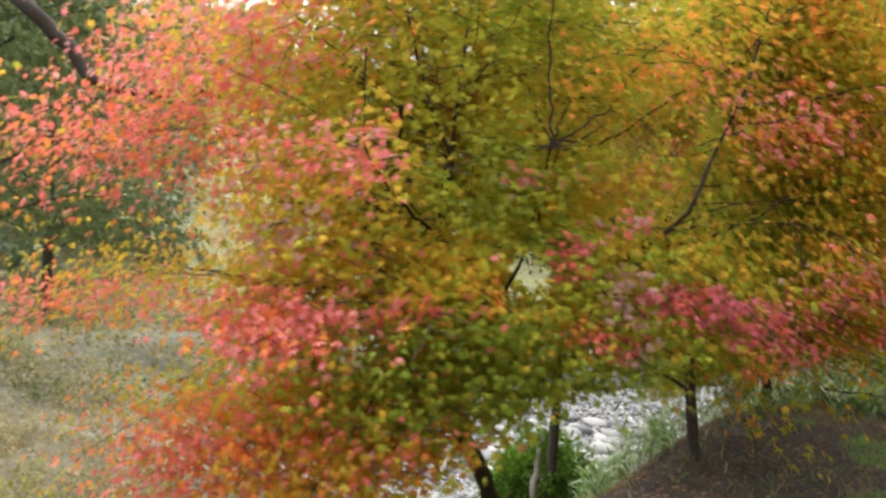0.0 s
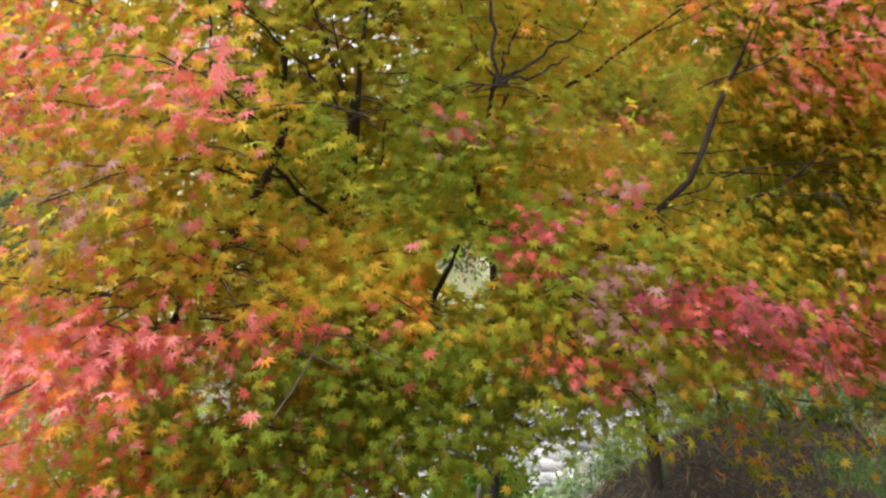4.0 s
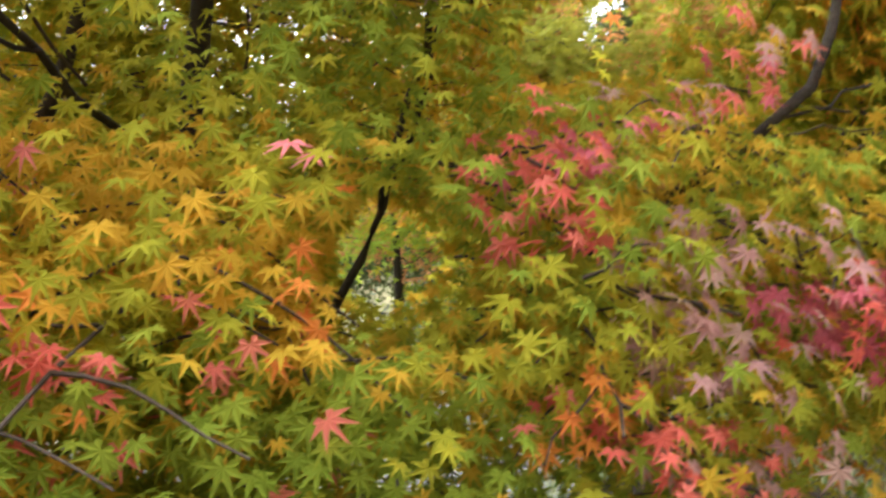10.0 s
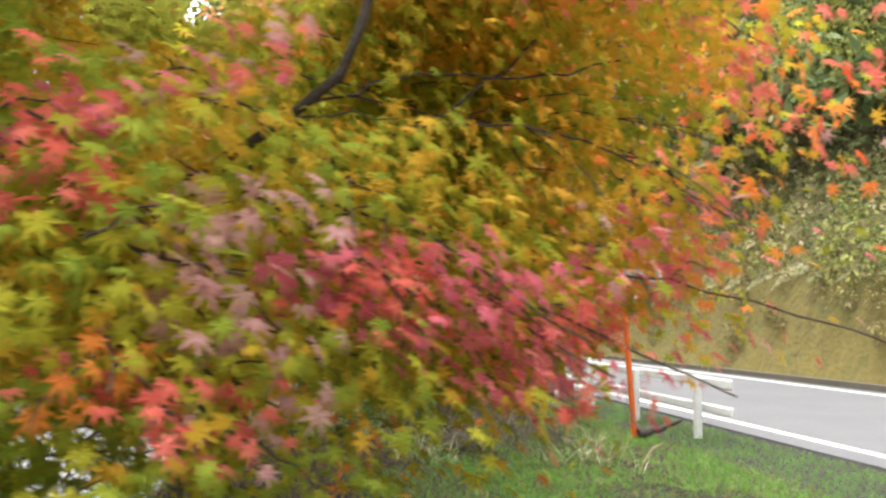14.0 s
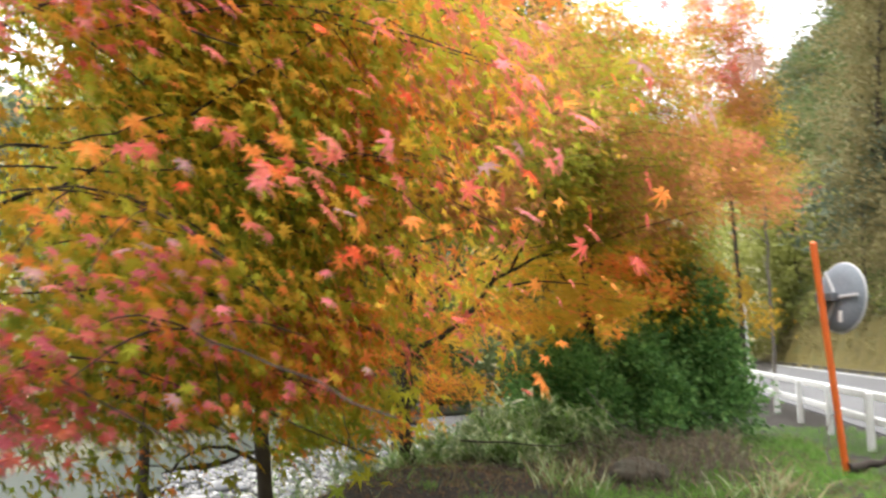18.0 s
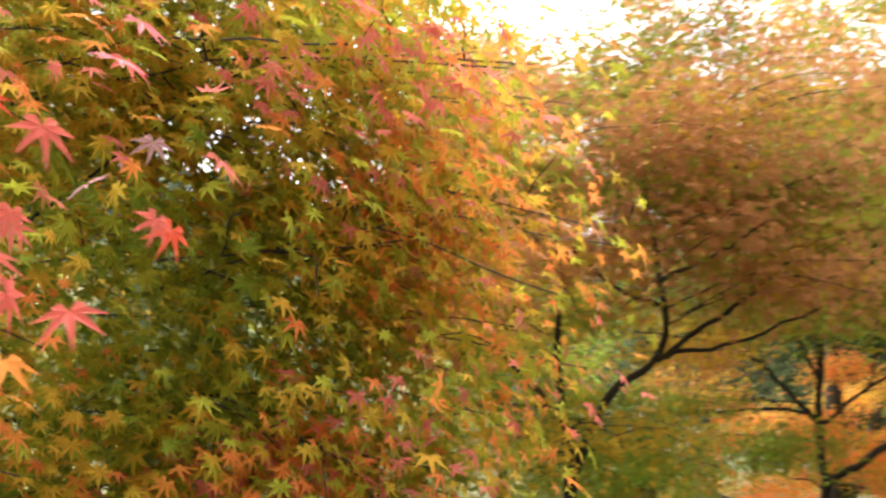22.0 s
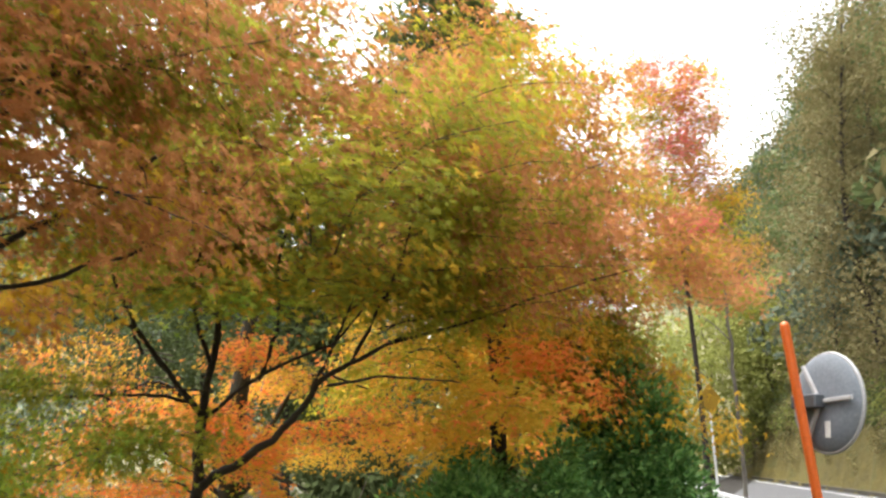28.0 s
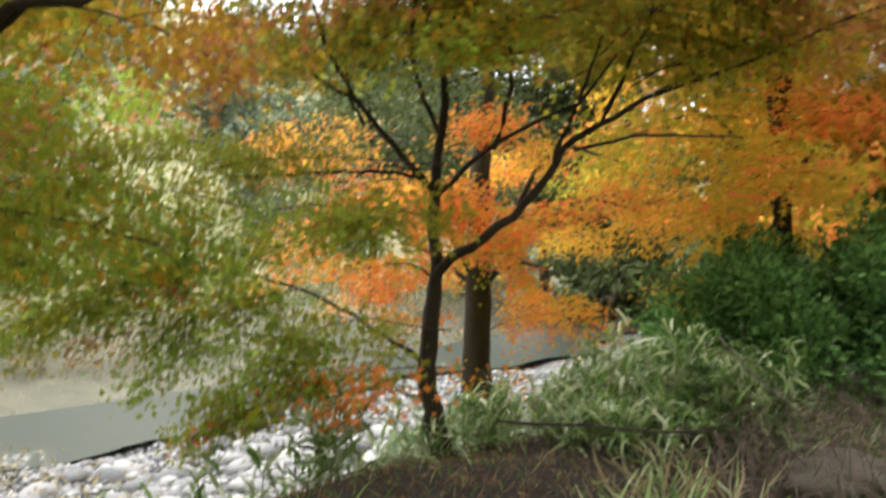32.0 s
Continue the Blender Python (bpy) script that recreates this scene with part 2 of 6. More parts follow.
def tube_arrays(points, radii, sides=7, wobble=0.0):
    """Vertices and quads of a tapered tube along points, with a closed tip."""
    P = np.asarray(points, float)
    R = np.asarray(radii, float)
    T = np.gradient(P, axis=0)
    T /= np.linalg.norm(T, axis=1)[:, None] + 1e-9
    ref = np.where(np.abs(T[:, 2:3]) > 0.9, [[1.0, 0, 0]], [[0, 0, 1.0]])
    U = np.cross(T, ref)
    U /= np.linalg.norm(U, axis=1)[:, None] + 1e-9
    W = np.cross(T, U)
    a = np.linspace(0, 2 * np.pi, sides, endpoint=False)
    rr = R[:, None] * (1 + wobble * rng.normal(size=(len(P), sides)))
    V = P[:, None] + rr[..., None] * (np.cos(a)[None, :, None] * U[:, None] + np.sin(a)[None, :, None] * W[:, None])
    i, j = np.meshgrid(np.arange(len(P) - 1), np.arange(sides), indexing="ij")
    k = (j + 1) % sides
    Fq = np.stack([i * sides + j, i * sides + k, (i + 1) * sides + k, (i + 1) * sides + j], -1).reshape(-1, 4)
    return V.reshape(-1, 3), Fq


def curve_points(pts, n=14, jitter=0.0):
    """A smooth line through the given points (Catmull-Rom)."""
    p = np.asarray(pts, float)
    p = np.vstack([2 * p[0] - p[1], p, 2 * p[-1] - p[-2]])
    out = []
    seg = len(p) - 3
    for t in np.linspace(0, seg - 1e-6, n):
        i, u = int(t), t - int(t)
        a, b, c, d = p[i : i + 4]
        out.append(0.5 * (2 * b + (c - a) * u + (2 * a - 5 * b + 4 * c - d) * u * u + (3 * b - a - 3 * c + d) * u**3))
    out = np.array(out)
    if jitter:
        out[1:-1] += rng.normal(size=(n - 2, 3)) * jitter
    return out


def join_arrays(chunks):
    """Several (verts, faces) joined into one."""
    V, Fs, o = [], [], 0
    for v, f in chunks:
        V.append(v)
        Fs.append(f + o)
        o += len(v)
    return np.vstack(V), np.vstack(Fs)


# ---- ground: one sheet from the river over the verge and the road to the hill ----
AX, AY = 0.470, 0.883  # the road's direction


def along_across(x, y):
    return AX * x + AY * y, AY * x - AX * y


def step01(v):
    v = np.clip(v, 0, 1)
    return v * v * (3 - 2 * v)


def crest(x, y):
    """Metres past the top of the river bank, which bends towards the path beside the large maple."""
    q = 0.661 * (x - 0.4) + 0.751 * (y - 6.3)
    return -0.751 * (x - 0.4) + 0.661 * (y - 6.3) + 0.6 * (1 - step01(q / 4.5))


def wavy(x, y, s, seed=0.0):
    return (np.sin(x * s + 1.3 * seed) * np.cos(y * s * 1.27 + seed) + 0.5 * np.sin(x * s * 2.3 + y * s * 1.9 + 2.1 * seed) + 0.3 * np.cos(y * s * 4.1 - x * s * 3.3 + seed)) / 1.8


def height(x, y):
    a, n = along_across(x, y)
    d = crest(x, y)
    h = 0.08 * np.exp(-((d + 0.5) ** 2) / 1.0) * step01((a - 5.0) / 4) + 0.05 * np.exp(-((d + 0.6) ** 2) / 1.2)
    h = h + 0.03 * wavy(x, y, 1.7) * (1 - step01((n - 2.6) / 1.0))
    h = h + 0.22 * np.exp(-((x - 3.6) ** 2 + (y - 8.7) ** 2) / 2.6)
    h = h - 1.25 * step01((d + 0.25) / 2.1) + 0.10 * wavy(x, y, 0.8, 2) * step01((d - 1) / 3)
    h = h + 1.1 * step01((d - 12.5) / 5) + 0.25 * wavy(x, y, 0.3, 3) * step01((d - 13) / 5)
    h = h + np.clip(d - 30, 0, 70) * 0.55 * step01((d - 30) / 12)
    up = n - 10.9
    h = h + 2.5 * step01(up / 0.9) + np.clip(up - 1.0, 0, 45) * 1.0 + 0.35 * wavy(x, y, 0.45, 1) * step01((up - 0.5) / 3)
    h = h + np.clip(a - 62, 0, 60) * 0.35 * step01((n + 2) / 4)
    return h


def ground_sheet():
    u = np.linspace(-1, 1, 281)
    g = np.sinh(u * 4.6) / np.sinh(4.6)
    xs, ys = 3.0 + 420 * g, 7.0 + 420 * g
    X, Y = np.meshgrid(xs, ys, indexing="ij")
    Z = height(X, Y)
    V = np.stack([X, Y, Z], -1).reshape(-1, 3)
    n = len(u)
    i, j = np.meshgrid(np.arange(n - 1), np.arange(n - 1), indexing="ij")
    Fq = np.stack([i * n + j, (i + 1) * n + j, (i + 1) * n + j + 1, i * n + j + 1], -1).reshape(-1, 4)
    c = V[Fq].mean(1)
    a, nn = along_across(c[:, 0], c[:, 1])
    d = crest(c[:, 0], c[:, 1])
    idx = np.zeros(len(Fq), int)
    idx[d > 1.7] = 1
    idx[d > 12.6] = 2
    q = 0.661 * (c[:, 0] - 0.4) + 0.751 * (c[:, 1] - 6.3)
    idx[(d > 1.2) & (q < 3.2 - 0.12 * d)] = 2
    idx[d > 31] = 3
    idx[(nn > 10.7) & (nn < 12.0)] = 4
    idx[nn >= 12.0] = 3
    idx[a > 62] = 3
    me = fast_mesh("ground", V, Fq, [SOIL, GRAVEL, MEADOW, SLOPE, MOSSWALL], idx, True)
    return tagged(new("ground", me), "brown litter verge falling to a pale stony river bed", "ground", kind="structure")


ground = ground_sheet()


def strip(name, n0, n1, a0, a1, z, mat, label, cat, thick=0.02):
    """A flat slab beside or on the road, from across n0 to n1."""
    bm = bmesh.new()
    aa = np.linspace(a0, a1, 60)
    rows = []
    for q in aa:
        rows.append([bm.verts.new((AX * q + AY * n, AY * q - AX * n, zz)) for n, zz in ((n0, z - thick), (n0, z), (n1, z), (n1, z - thick))])
    for r, s in zip(rows, rows[1:]):
        for k in range(4):
            bm.faces.new((r[k], r[(k + 1) % 4], s[(k + 1) % 4], s[k]))
    bm.faces.new(rows[0])
    bm.faces.new(rows[-1][::-1])
    bmesh.ops.recalc_face_normals(bm, faces=bm.faces)
    ob = part(name, bm, mat, None)
    return tagged(ob, label, cat, kind="structure")


strip("road", 4.75, 10.6, -60, 62, 0.03, ASPHALT, "worn grey asphalt country road", "road", 0.12)
strip("road_line", 5.15, 5.28, -60, 62, 0.034, LINE, "white painted road edge line", "road marking", 0.003)
strip("road_line", 10.05, 10.18, -60, 62, 0.034, LINE, "white painted road edge line", "road marking", 0.003)
strip("kerb", 10.6, 10.85, -60, 62, 0.16, BOULDER, "brown stained concrete kerb below the hill", "kerb", 0.26)


def river():
    q = np.linspace(5, 80, 160)
    bm = bmesh.new()
    rows = []
    for k in q:
        e0, e1 = 8.6 + 0.8 * math.sin(k * 0.55) + 0.35 * math.sin(k * 1.7), 12.7 + 0.5 * math.sin(k * 0.27 + 1)
        rows.append([bm.verts.new((0.4 + 0.661 * k - 0.751 * e, 6.3 + 0.751 * k + 0.661 * e, -1.13)) for e in (e0, (e0 + e1) / 2, e1)])
    for r, s in zip(rows, rows[1:]):
        for k in range(2):
            bm.faces.new((r[k], r[k + 1], s[k + 1], s[k]))
    return tagged(part("water", bm, WATER, None), "shallow grey-green river water among stones", "water", kind="structure")


river()


# ---- maple leaves ----
def leaf_template(lobes):
    """A palmate leaf of unit reach: its stalk end at the origin, its middle lobe along y, its tips bent down."""
    if lobes == 3:
        ang, reach = [-70, 0, 70], [0.85, 1.0, 0.85]
    elif lobes == 7:
        ang, reach = [-128, -82, -40, 0, 40, 82, 128], [0.40, 0.72, 0.94, 1.0, 0.94, 0.72, 0.40]
    else:
        ang, reach = [-100, -45, 0, 45, 100], [0.62, 0.92, 1.0, 0.92, 0.62]
    V = [(0, 0, 0.0)]
    pts = []
    n = len(ang)
    for i in range(n):
        a0 = ang[i] - (ang[i] - ang[i - 1]) / 2 if i else ang[0] - 24
        pts.append((a0, 0.30, 0.02))
        pts.append((ang[i], reach[i], -0.16 * reach[i]))
    pts.append((ang[-1] + 24, 0.30, 0.02))
    for a, r, z in pts:
        V.append((math.sin(radians(a)) * r, math.cos(radians(a)) * r, z))
    Fs = [(0, i + 1, i) for i in range(1, len(pts))]
    return np.array(V), np.array(Fs)


LEAF7, LEAF5, LEAF3 = leaf_template(7), leaf_template(5), leaf_template(3)


def frames_for(direction, face):
    """Turns that lay y along each direction and z near each face."""
    y = direction / (np.linalg.norm(direction, axis=1)[:, None] + 1e-9)
    x = np.cross(y, face)
    x /= np.linalg.norm(x, axis=1)[:, None] + 1e-9
    z = np.cross(x, y)
    return np.stack([x, y, z], -1)


def scatter(template, pos, turn, size):
    """Copies of a template at places, turned and sized, as arrays."""
    V, Fs = template
    n = len(pos)
    W = np.einsum("nij,vj->nvi", turn, V) * size[:, None, None] + pos[:, None]
    idx = Fs[None] + (np.arange(n) * len(V))[:, None, None]
    return W.reshape(-1, 3), idx.reshape(-1, Fs.shape[1])


class Crown:
    """Collects the branches and leaves of one tree."""

    def __init__(self, heart, gaps=(), step=0.12):
        self.step, self.thin, self.density = step, None, 1.0
        self.shown, self.far = [], None
        self.free, self.loose, self.stalk = False, [], 0.006
        self.heart = np.array(heart, float)
        self.gaps = gaps
        self.wood, self.twigs, self.tints = [], [], []
        self.pos, self.dir, self.face, self.size, self.col = [], [], [], [], []

    def limb(self, pts, r0, r1, n=14, sides=8, jitter=0.006):
        c = curve_points(pts, n, jitter)
        self.wood.append(tube_arrays(c, np.linspace(r0, r1, n) * (1 + 0.06 * np.sin(np.arange(n) * 2.1)), sides, 0.05))
        return c

    def show(self, pts, r, side, share=0.9, reach=0.85):
        """Few leaves hang before a limb on the side of the point given, so that the limb shows."""
        self.shown.append((curve_points(pts, 10), r, np.array(side, float), share, reach))

    def hidden(self, pos):
        """The leaves that hang before the limbs that show."""
        out = np.zeros(len(pos), bool)
        for line, r, side, share, reach in self.shown:
            near = np.full(len(pos), 9.0)
            for q in line:
                v = (side - q) * reach
                u = np.clip((pos - q) @ v / (v @ v), 0.015, 1)
                near = np.minimum(near, np.linalg.norm(pos - q - u[:, None] * v, axis=1) / (1 - 0.55 * u))
            out |= (near < r * rng.uniform(0.7, 1.3, len(pos))) & (rng.random(len(pos)) < share)
        return out

    def tint(self, centre, radii, palette, share=0.85):
        """Leaves round centre turn to the palette."""
        self.tints.append((np.array(centre, float), np.array(radii, float), palette, share))

    def bough(self, start, end, width, depth, count, inner, outer, size=0.028, sag=0.06, bare=0.25, twigs=9, r=None):
        """A branch from start to end, with side twigs in a flat spray and leaves along them; leaves turn from the inner to the outer colours."""
        s, e, r = np.array(start, float), np.array(end, float), r or self.stalk
        L = np.linalg.norm(e - s)
        mid = (s + e) / 2 + (0, 0, 0.10 * L) + rng.normal(size=3) * 0.04 * L
        c = curve_points([s, mid, e], 12, 0.004)
        self.twigs.append(tube_arrays(c, np.linspace(r, 0.002, 12), 5))
        ahead = (e - s) / (L + 1e-9)
        side = np.cross(ahead, (0, 0, 1))
        side /= np.linalg.norm(side) + 1e-9
        ends = []
        for k in range(twigs):
            t = bare + (1 - bare) * (k + rng.random()) / twigs
            b = c[min(11, int(t * 11))]
            w = width * (0.45 + 0.75 * rng.random()) * (1.1 - 0.5 * abs(2 * t - 1.0))
            tip = b + side * w * (1 if k % 2 else -1) + ahead * w * rng.uniform(0.1, 0.7) + (0, 0, rng.uniform(-1, 0.7) * depth)
            q = curve_points([b, (b + tip) / 2 + (0, 0, 0.06 * w), tip - (0, 0, sag * w)], 6, 0.003)
            self.twigs.append(tube_arrays(q, np.linspace(max(r * 0.45, 0.0025), 0.0012, 6), 4))
            ends.append((t, q))
        ends.append((1.0, c[7:]))
        count = max(4, int(count * self.density))
        pick = rng.integers(0, len(ends), count)
        u = rng.random(count) ** 0.75
        base = np.array([ends[p][1][min(int(v * len(ends[p][1])), len(ends[p][1]) - 1)] for p, v in zip(pick, u)])
        tt = np.array([ends[p][0] for p in pick]) * 0.75 + u * 0.25
        spread = np.array([[0.055, 0.055, 0.05]]) + np.array([[0.3, 0.3, 0.42]]) * np.array([width * 0.32, width * 0.32, depth])
        pos = base + rng.normal(size=(count, 3)) * spread - [[0, 0, 0.02]]
        out = pos - self.heart
        out[:, 2] *= 0.4
        out /= np.linalg.norm(out, axis=1)[:, None] + 1e-9
        d = out * rng.uniform(0.15, 0.9, (count, 1)) + rng.normal(size=(count, 3)) * 0.38 + [[0, 0, -0.62]]
        f = out * 0.8 + rng.normal(size=(count, 3)) * 0.27 + [[0, 0, 0.62]]
        mix = np.clip((tt - bare) / (1 - bare) + rng.normal(size=count) * 0.18, 0, 1)
        cin, cout = from_palette(pos, inner, self.step * 1.5), from_palette(pos, outer, self.step * 1.5)
        col = np.where(mix > 0.52, cout, cin)
        self.pos.append(pos), self.dir.append(d), self.face.append(f), self.col.append(col)
        self.size.append(size * rng.uniform(0.72, 1.25, count)), self.loose.append(np.full(count, self.free))

    def grow(self, name, label, template, parts=0, where=None, bark=None):
        """Makes the tree: wood, twigs and leaves as parts under one empty. The leaves that lie nearest to the point where are single parts."""
        root = new(name)
        tagged(root, label, "maple tree", "roadside maples")
        for k, (V, Fq) in enumerate(self.wood):
            kind = "limb" if k else "trunk"
            ob = put(kind, fast_mesh(kind, V, Fq, [bark or BARK], None, True), root if not k else stem)
            stem = stem if k else ob
        def outside(v):
            """Which places lie in no gap: an ellipsoid (centre, radii) or a tunnel (from, to, radius)."""
            ok = np.ones(len(v), bool)
            for g, h, *r in self.gaps:
                g, h = np.array(g), np.array(h)
                if r:
                    u = np.clip((v - g) @ (h - g) / ((h - g) @ (h - g)), 0, 1)
                    ok &= np.linalg.norm(v - g - u[:, None] * (h - g), axis=1) > r[0] * (0.6 + 0.8 * u)
                else:
                    ok &= np.linalg.norm((v - g) / h, axis=1) > 1
            return ok

        def clear(v):
            return outside(v).all()

        def leafy(v):
            return self.thin is None or self.thin(v).mean() > 0.5

        V, Fq = join_arrays([q for q in self.twigs if clear(q[0]) and leafy(q[0])])
        tagged(put("twigwork", fast_mesh("twigwork", V, Fq, [TWIG]), root), kind="stuff")
        pos, d, f, size, col = (np.concatenate(v) for v in (self.pos, self.dir, self.face, self.size, self.col))
        col = col.astype("<U10")
        keep = outside(pos)
        keep &= pos[:, 2] > height(pos[:, 0], pos[:, 1]) + 0.25
        if self.thin:
            keep &= (rng.random(len(pos)) < self.thin(pos)) | np.concatenate(self.loose)
        keep &= ~self.hidden(pos)
        pos, d, f, size, col = pos[keep], d[keep], f[keep], size[keep], col[keep]
        for centre, radii, palette, share in self.tints:
            far = np.linalg.norm((pos - centre) / radii, axis=1) + rng.normal(size=len(pos)) * 0.16
            hit = (far < 1) & (rng.random(len(pos)) < share)
            col[hit] = from_palette(pos[hit], palette, self.step)
        turn = frames_for(d, f)
        single = np.zeros(len(pos), bool)
        if parts:
            single[np.argsort(np.linalg.norm(pos - np.array(where), axis=1))[:parts]] = True
            shared = {}
            for i in np.nonzero(single)[0]:
                if col[i] not in shared:
                    shared[col[i]] = fast_mesh("leaf", template[0], template[1], [LEAF[col[i]]])
                ob = put("leaf", shared[col[i]], root)
                m = Matrix([list(turn[i][k] * size[i]) + [pos[i][k]] for k in range(3)] + [[0, 0, 0, 1]])
                ob.matrix_basis = m
        used = sorted(set(col))
        inner = self.far(pos) if self.far else np.zeros(len(pos), bool)
        for kind, rest, shape in (("leaves", ~single & ~inner, template), ("inner_leaves", ~single & inner, LEAF5)):
            if rest.any():
                V, Fs = scatter(shape, pos[rest], turn[rest], size[rest])
                idx = np.repeat(np.array([used.index(q) for q in col[rest]]), len(shape[1]))
                tagged(put(kind, fast_mesh(kind, V, Fs, [LEAF[q] for q in used], idx), root), kind="stuff")
        return root


def patch(pos, step):
    """A steady random value for each small region of the crown, so that one spray has one colour."""
    w = pos + 0.35 * step * np.sin(pos[:, [1, 2, 0]] * 2.3 / step)
    k = np.floor(w / (step * np.array([1, 1, 0.6])) + 500).astype(int)
    return ((k[:, 0] * 73 + k[:, 1] * 179 + k[:, 2] * 283) * 0.61803) % 1.0


def from_palette(pos, palette, step, loose=0.12):
    u = (patch(pos, step) + rng.normal(size=len(pos)) * loose) % 1.0
    return np.array(palette)[np.minimum((u * len(palette)).astype(int), len(palette) - 1)]


def family(*names):
    """One leading colour for a bough, with a little of another."""
    lead, other = rng.choice(names), rng.choice(names)
    return [lead, lead, lead, other]


# ---- the large maple beside the path ----
def large_maple():
    c = Crown((0.25, 4.1, 1.7), gaps=[((0.45, 3.0, 0.72), (0.3, 0.6, 0.2)), ((0.27, 2.72, 1.50), (0.58, 5.4, 1.77), 0.125), ((0.53, 2.95, 1.77), (1.28, 4.7, 2.48), 0.11), ((0.47, 3.0, 1.78), (1.08, 4.8, 2.44), 0.095), ((0.66, 3.0, 1.83), (1.50, 4.5, 2.53), 0.10), ((0.6, 4.2, 0.5), (1.1, 1.7, 0.52)), ((0.95, 3.4, 0.8), (0.75, 0.8, 0.34)), ((-0.9, 3.3, 1.22), (0.45, 0.6, 0.10))])
    c.limb([(0.42, 4.55, -0.05), (0.28, 4.45, 0.45), (0.08, 4.25, 0.95), (0.0, 4.0, 1.5), (0.02, 3.78, 2.09)], 0.054, 0.022, 18)
    c.limb([(-0.22, 4.25, -0.05), (-0.36, 4.15, 0.6), (-0.56, 4.1, 1.05), (-0.6, 4.1, 1.45), (-0.42, 4.05, 1.7), (-0.25, 3.9, 1.95), (-0.2, 3.7, 2.3)], 0.040, 0.012, 18)
    c.limb([(0.02, 3.78, 2.09), (-0.1, 3.7, 2.4), (-0.25, 3.65, 2.9)], 0.0095, 0.0041)
    c.limb([(0.02, 3.78, 2.09), (0.06, 3.75, 2.5), (0.12, 3.8, 3.1)], 0.0109, 0.0041)
    c.limb([(0.03, 3.78, 2.06), (-0.16, 3.66, 2.24), (-0.42, 3.5, 2.42)], 0.0061, 0.0027)
    c.limb([(0.08, 4.25, 0.95), (0.24, 4.05, 1.35), (0.36, 3.85, 1.66), (0.45, 3.75, 2.0), (0.62, 3.6, 2.5)], 0.0129, 0.0048)
    c.limb([(-0.6, 4.1, 1.35), (-0.75, 4.1, 1.47), (-0.95, 4.08, 1.52), (-1.4, 3.9, 1.6)], 0.0109, 0.0041)
    c.limb([(0.0, 3.9, 1.7), (-0.08, 3.5, 1.78), (-0.2, 3.2, 1.86), (-0.28, 3.02, 2.0), (-0.29, 2.98, 2.35)], 0.0088, 0.0027)
    c.limb([(-0.14, 3.32, 1.82), (-0.32, 3.25, 1.83), (-0.5, 3.2, 1.80)], 0.0041, 0.0020)
    c.limb([(0.15, 4.15, 1.1), (0.5, 3.75, 1.45), (0.88, 3.28, 1.76), (1.02, 3.28, 2.0), (1.2, 3.33, 2.4), (1.32, 3.4, 2.9)], 0.0129, 0.0041)
    c.limb([(0.9, 3.27, 1.78), (1.08, 3.28, 1.85), (1.3, 3.25, 1.88), (1.5, 3.15, 1.93)], 0.0027, 0.0020)
    c.limb([(0.75, 3.45, 1.66), (1.15, 3.45, 1.78), (1.5, 3.5, 1.98), (1.9, 3.6, 2.3)], 0.0068, 0.0027)
    c.limb([(0.5, 3.75, 2.1), (0.72, 3.45, 2.16), (0.98, 3.3, 2.35)], 0.0068, 0.0027)
    # the upper fork in the middle of the crown
    c.limb([(0.36, 3.85, 1.66), (0.40, 3.5, 1.86), (0.40, 3.18, 2.07)], 0.007, 0.006)
    c.limb([(0.40, 3.18, 2.05), (0.39, 3.19, 2.3), (0.385, 3.2, 2.65)], 0.0055, 0.003)
    c.limb([(0.40, 3.18, 2.06), (0.50, 3.2, 2.12), (0.63, 3.22, 2.22)], 0.006, 0.003)
    c.limb([(0.40, 3.18, 2.07), (0.44, 3.2, 2.16), (0.49, 3.24, 2.27)], 0.005, 0.003)
    c.limb([(0.41, 3.18, 2.06), (0.52, 3.18, 2.09), (0.60, 3.2, 2.14)], 0.005, 0.002)
    c.limb([(0.40, 3.19, 2.08), (0.34, 3.24, 2.2), (0.30, 3.3, 2.36)], 0.005, 0.002)
    # the crown's edge towards the road is sparse
    c.thin = lambda v: np.clip(1 - (v[:, 0] - v[:, 1] + 1.66 + 0.20 * np.sin(v[:, 2] * 14 + 2.5 * v[:, 1]) - 0.25 * np.clip((v[:, 2] - 1.65) / 0.2, 0, 1) * np.clip((v[:, 1] - 3.0) / 0.3, 0, 1) + 0.15 * np.clip((v[:, 1] - 3) / 0.5, 0, 1)) / (0.25 + 0.25 * np.clip((v[:, 1] - 3.3) / 0.5, 0, 1)), np.where(v[:, 2] > 1.7, 0.16, 0.09), 1) * np.where((v[:, 0] > 1.95) & (v[:, 1] < 2.75), 0.12, 1) * np.clip(1 - (v[:, 0] - 2.36 + 0.17 * np.sin(v[:, 2] * 14 + 3 * v[:, 1]) + 0.28 * (v[:, 1] - 3.6)) / 0.15, 0, 1) * np.where((v[:, 0] > -0.1) & (v[:, 1] < 2.86), 0, 1) * np.where((v[:, 0] > 0.86) & (v[:, 1] < 4.0), np.clip((v[:, 2] - 1.24) / 0.10, 0.06, 1), 1)
    c.stalk = 0.0032
    c.density, c.far = 0.74, lambda v: v[:, 1] > 3.45
    path_side = (0.2, 1.4, 1.45)
